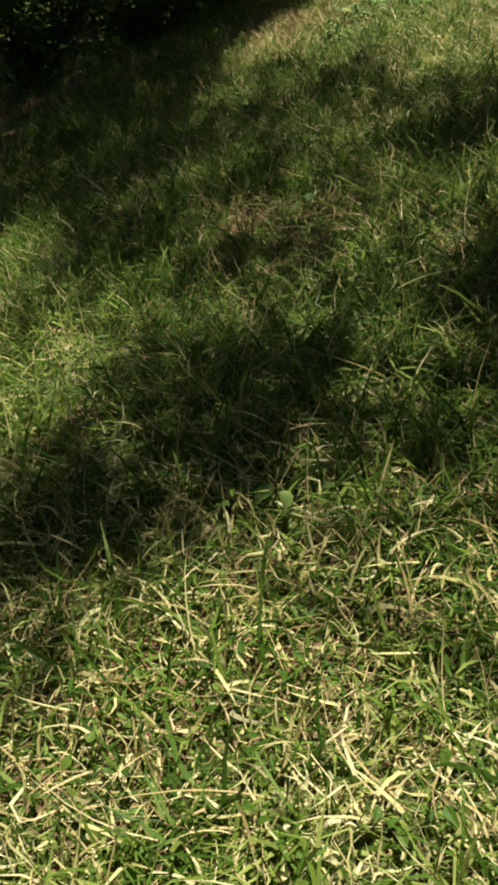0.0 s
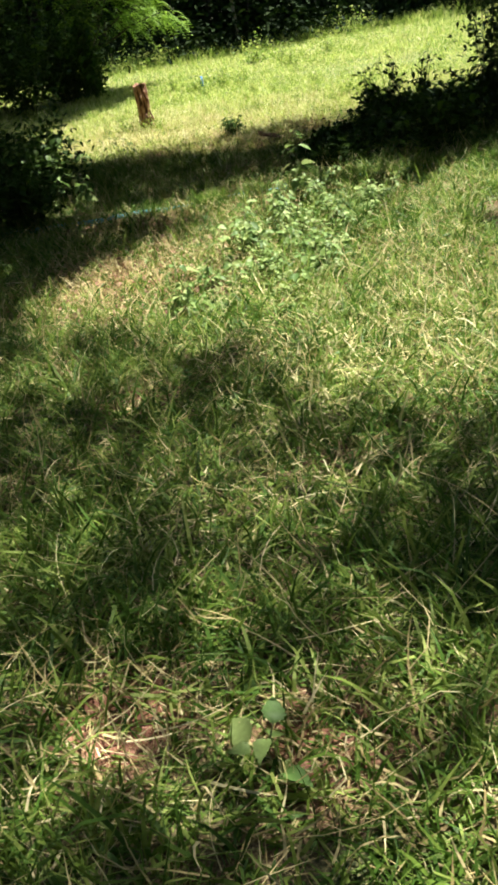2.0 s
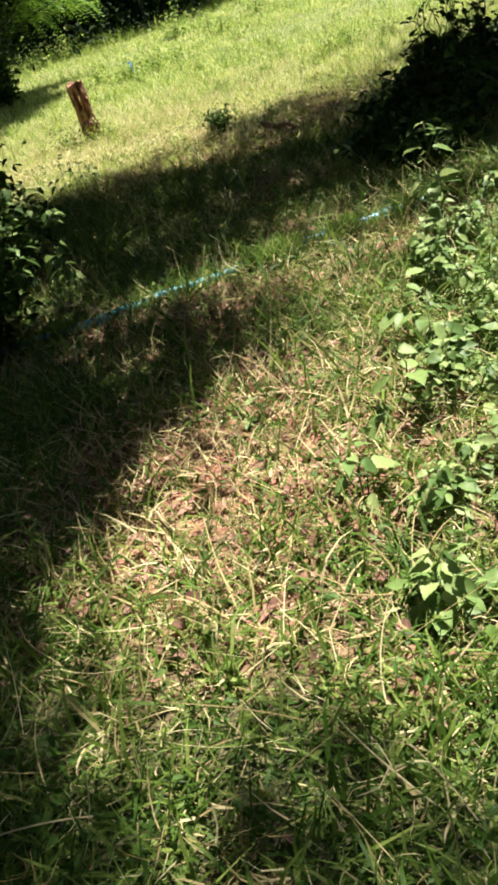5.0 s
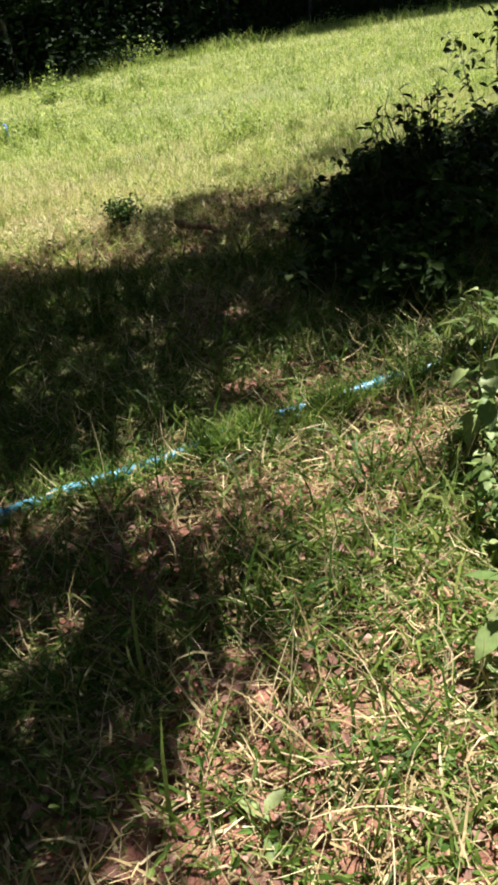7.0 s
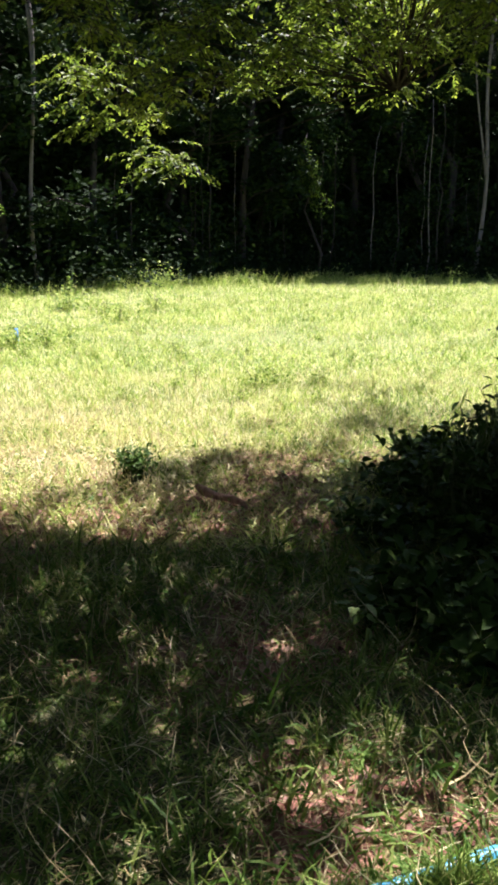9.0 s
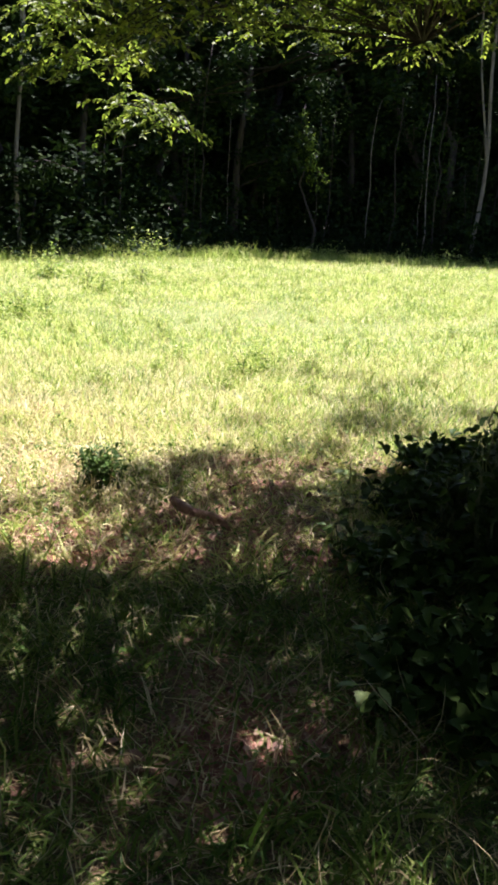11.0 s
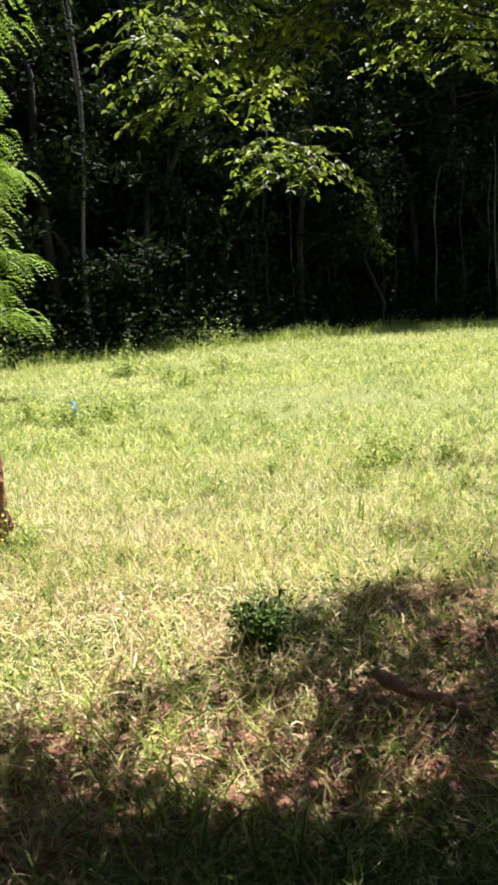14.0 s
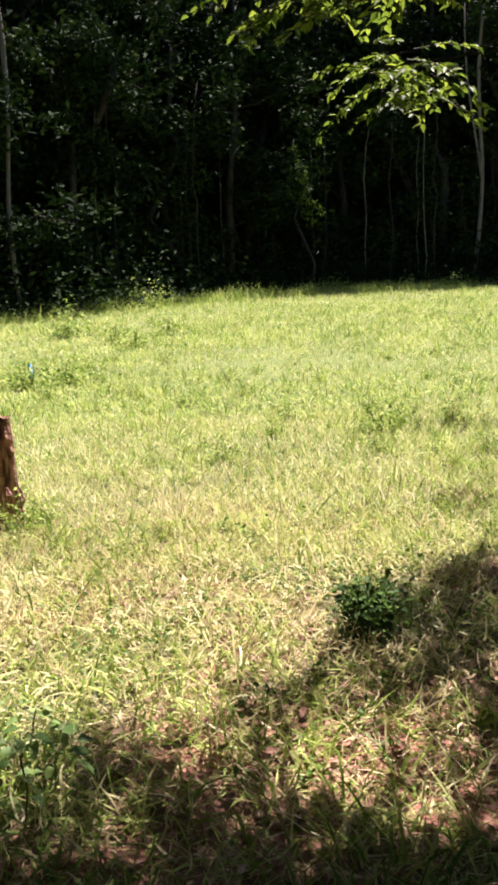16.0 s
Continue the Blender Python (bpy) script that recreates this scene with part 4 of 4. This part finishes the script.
# ---- feathery tree at the field's edge, pale trunks, field weeds ----
def build_feathery_tree():
    rg = np.random.default_rng(71)
    tree = thing("feathery_tree", "low spreading tree with bright feathery green leaves", "tree", at=(-7.5, 21.0, 0))
    tp = limb_path((0, 0, -0.2), (0.3, 0, 6.5), rg, 0, 7)
    part("trunk", np_mesh("trunk", *joined([tube(tp, np.linspace(0.2, 0.06, 7), 9, 0.06)]), [M_BARK], True), tree)
    fr, fd = [], []
    for k in range(46):
        az = rg.uniform(-1.9, 1.5) if k < 38 else rg.uniform(0, 6.28)
        z = rg.uniform(1.3, 8.8)
        r = rg.uniform(1.3, 2.7) * (1.0 if z < 5 else 1.2)
        e = np.array([r * math.cos(az), r * math.sin(az), z])
        k0 = int(rg.integers(1, 7))
        a = tp[k0].copy()
        a[2] = min(a[2], z + 0.3)
        path = limb_path(a, e, rg, 0.35, 6)
        part("limb", np_mesh("limb", *joined([tube(path, np.linspace(0.04, 0.008, 6), 5)]), [M_BARK], True), tree)
        for m in range(64):
            f = rg.uniform(0.5, 1.08)
            c = np.array([np.interp(f, np.linspace(0, 1, 6), path[:, b]) for b in range(3)]) + rg.normal(0, 1, 3) * [0.24, 0.24, 0.07]
            d = np.array([math.cos(az + rg.normal(0, 0.8)), math.sin(az + rg.normal(0, 0.8)), rg.uniform(-0.3, 0.15)])
            fr.append(c)
            fd.append(d / np.linalg.norm(d))
    fr, fd = np.array(fr), np.array(fd)
    side = np.cross(fd, [0, 0, 1.0])
    side /= np.linalg.norm(side, axis=1)[:, None]
    vs, off = [], []
    for k in range(9):
        for sg in (-1, 1):
            base = fr + fd * (0.048 * k) - np.array([0, 0, 0.005 * k * k])
            ln = 0.13 * (1 - 0.07 * k)
            tip = base + side * sg * ln + fd * 0.05 - [0, 0, 0.03]
            w = fd * 0.024
            mid = base + side * sg * ln * 0.45
            vs.append(np.stack([base, mid - w, tip, mid + w], 1))
    v = np.concatenate(vs).reshape(-1, 3)
    kq = np.arange(len(v) // 4)[:, None] * 4
    part("crown", np_mesh("crown", v, [kq + np.array([[0, 1, 2, 3]])], [M_FERNY]), tree)
    for k, (x, y, rx, ry, h) in enumerate(((-5.9, 17.3, 0.8, 0.9, 2.2), (-7.0, 15.6, 1.0, 1.0, 2.6), (-7.9, 13.6, 1.1, 1.1, 2.8), (-8.6, 11.6, 1.2, 1.2, 2.8), (-9.6, 13.0, 1.4, 1.4, 3.6), (-8.8, 15.4, 1.4, 1.4, 3.6), (-6.7, 17.6, 1.0, 1.0, 1.7), (-8.0, 17.2, 1.4, 1.2, 2.4), (-9.8, 16.8, 1.4, 1.2, 2.2), (-7.4, 18.6, 1.4, 1.2, 2.6))):
        shrub(x, y, rx, ry, h, 1100, 460 + k, "tall dark bush beneath a feathery tree", 0.16)


def pale_tree(x, y, h, r, seed, fork=0.0):
    rg = np.random.default_rng(seed)
    t = thing("pale_tree", "slender pale bare trunk standing before the dark wood", "tree", at=(x, y, 0))
    z = np.linspace(-0.2, h, 14)
    p = np.stack([0.16 * np.sin(z * 0.55 + seed) + 0.012 * z, 0 * z, z], 1)
    part("trunk", np_mesh("trunk", *joined([tube(p, np.linspace(r, r * 0.55, 14), 9, 0.05, seed)]), [M_PALE_BARK], True), t)
    k = 5
    p2 = p[k:].copy()
    p2[:, 0] -= np.linspace(0.02, fork + 0.3, len(p2))
    part("trunk", np_mesh("side_trunk", *joined([tube(p2, np.linspace(r * 0.5, r * 0.3, len(p2)), 7, 0.05, seed)]), [M_PALE_BARK], True), t, "thinner side trunk")
    n = 500
    c = np.array([p[-1][0], 0, h]) + rg.normal(0, 1, (n, 3)) * [1.4, 1.4, 1.6]
    part("crown", np_mesh("crown", *joined([leaf_cloud(c, rg.uniform(0.2, 0.4, n), rg.uniform(0.1, 0.2, n), rg)]), [M_WOODS_SHADED]), t)


def build_field_weeds():
    rg = np.random.default_rng(81)
    kinds = []
    for k in range(4):
        n = 260
        p = rg.normal(0, 1, (n, 3)) * [0.16, 0.16, 0.12]
        p[:, 2] = np.abs(p[:, 2]) * 1.6 + 0.02
        st = [tube(limb_path((0, 0, -0.02), rg.normal(0, 1, 3) * [0.12, 0.12, 0] + [0, 0, 0.4], rg, 0, 4), [0.006, 0.005, 0.004, 0.002], 4) for _ in range(6)]
        kinds.append((np_mesh("leaves", *joined([leaf_cloud(p, rg.uniform(0.04, 0.11, n), rg.uniform(0.02, 0.055, n), rg, 0.0)]), [M_FIELD_LIT]), np_mesh("stems", *joined(st), [M_STEM], True)))
    spots = [(-3.75, 27.0, 1.7), (-3.2, 17.0, 1.0), (-2.7, 17.2, 1.1), (-2.3, 17.5, 0.9), (-3.9, 17.3, 1.0), (-2.4, 24.0, 1.2), (-1.2, 25.5, 1.3), (-1.9, 22.5, 1.0), (-2.65, 10.1, 0.7), (-2.2, 10.05, 0.6), (0.75, 12.6, 0.7), (1.0, 12.9, 0.7)]
    for k in range(205):
        y = 8.8 + 34 * rg.random() ** 1.5
        spots.append((rg.uniform(-0.3, 0.3) * y + rg.uniform(-2, 2.5), y, rg.uniform(0.2, 0.6) * np.interp(y, [9, 14], [0.5, 1.0])))
    for x in np.arange(-14, 20, 0.5):
        y = np.interp(x, EDGE_X, EDGE_Y) - rg.uniform(-0.8, 2.2)
        spots.append((x, y, rg.uniform(0.6, 1.3) + 1.3 * float(value_noise(x, y, 2.2, 77)) ** 2))
    for x, y, sc in spots:
        k = int(rg.integers(0, 4))
        w = thing("field_weed", "green leafy weed standing in the sunlit field", "weed", "weeds in the field")
        w.matrix_basis = Matrix.Translation((x, y, float(ground_z(np.array(x), np.array(y))))) @ Matrix.Rotation(rg.uniform(0, 6), 4, "Z") @ Matrix.Scale(sc, 4)
        tagged(part("foliage", kinds[k][0], w), kind="stuff")
        tagged(part("stalk", kinds[k][1], w), kind="stuff")


def sapling(x, y, h, r, seed):
    """A thin trunk at the wood's edge with a few leafy side shoots."""
    rg = np.random.default_rng(seed)
    t = thing("sapling", "thin straight young tree at the edge of the wood", "tree", "young trees along the wood", at=(x, y, 0))
    p = limb_path((0, 0, -0.2), (rg.normal(0, 0.3), rg.normal(0, 0.3), h), rg, 0, 7)
    p[1:-1, :2] *= 0.25
    part("trunk", np_mesh("trunk", *joined([tube(p, np.linspace(r, r * 0.45, 7), 6, 0.05, seed)]), [M_PALE_BARK if seed % 4 == 0 else M_BARK], True), t)
    c = []
    for k in range(7):
        at = p[int(rg.integers(2, 7))]
        c.append(at + rg.normal(0, 1, (34, 3)) * [0.5, 0.5, 0.25] + rg.normal(0, 0.4, 3))
    c = np.concatenate(c)
    n = len(c)
    tagged(part("foliage", np_mesh("foliage", *joined([leaf_cloud(c, rg.uniform(0.08, 0.2, n), rg.uniform(0.05, 0.11, n), rg)]), [M_SHRUB]), t), kind="stuff")


def build_saplings():
    rg = np.random.default_rng(91)
    for k in range(26):
        x = rg.uniform(-13, 19)
        sapling(x, float(np.interp(x, EDGE_X, EDGE_Y)) + rg.uniform(0.8, 4.0), rg.uniform(4, 10), rg.uniform(0.025, 0.06), 500 + k)


def drooping_tree(x, y, seed):
    """A small tree before the wood whose long sprays of pale leaves hang down."""
    rg = np.random.default_rng(seed)
    t = thing("drooping_tree", "small tree with pale drooping leaf sprays before the wood", "tree", at=(x, y, 0))
    p = limb_path((0, 0, -0.2), (-0.6, 0, 7.8), rg, 0, 7)
    part("trunk", np_mesh("trunk", *joined([tube(p, np.linspace(0.09, 0.03, 7), 7, 0.05, seed)]), [M_BARK], True), t)
    c = []
    for k in range(11):
        f = rg.uniform(0.5, 1.0)
        a = np.array([np.interp(f, np.linspace(0, 1, 7), p[:, b]) for b in range(3)])
        e = a + [rg.uniform(-1.0, 1.0), rg.uniform(-0.9, 0.3), rg.uniform(-1.1, 0.2)]
        path = limb_path(a, e, rg, 0.35, 6)
        part("limb", np_mesh("limb", *joined([tube(path, np.linspace(0.02, 0.006, 6), 4)]), [M_BARK], True), t)
        g = rg.uniform(0.35, 1.05, 70)
        c.append(np.stack([np.interp(g, np.linspace(0, 1, 6), path[:, b]) for b in range(3)], 1) + rg.normal(0, 1, (70, 3)) * [0.13, 0.13, 0.1])
    c = np.concatenate(c)
    n = len(c)
    part("crown", np_mesh("crown", *joined([leaf_cloud(c, rg.uniform(0.1, 0.26, n), rg.uniform(0.05, 0.11, n), rg, 0.7)]), [M_CROWN]), t)


build_saplings()
drooping_tree(6.3, 49.5, 93)
build_feathery_tree()
pale_tree(-6.58, 37.5, 18, 0.09, 3)
pale_tree(15.45, 50.0, 14, 0.13, 5, 0.7)
build_field_weeds()
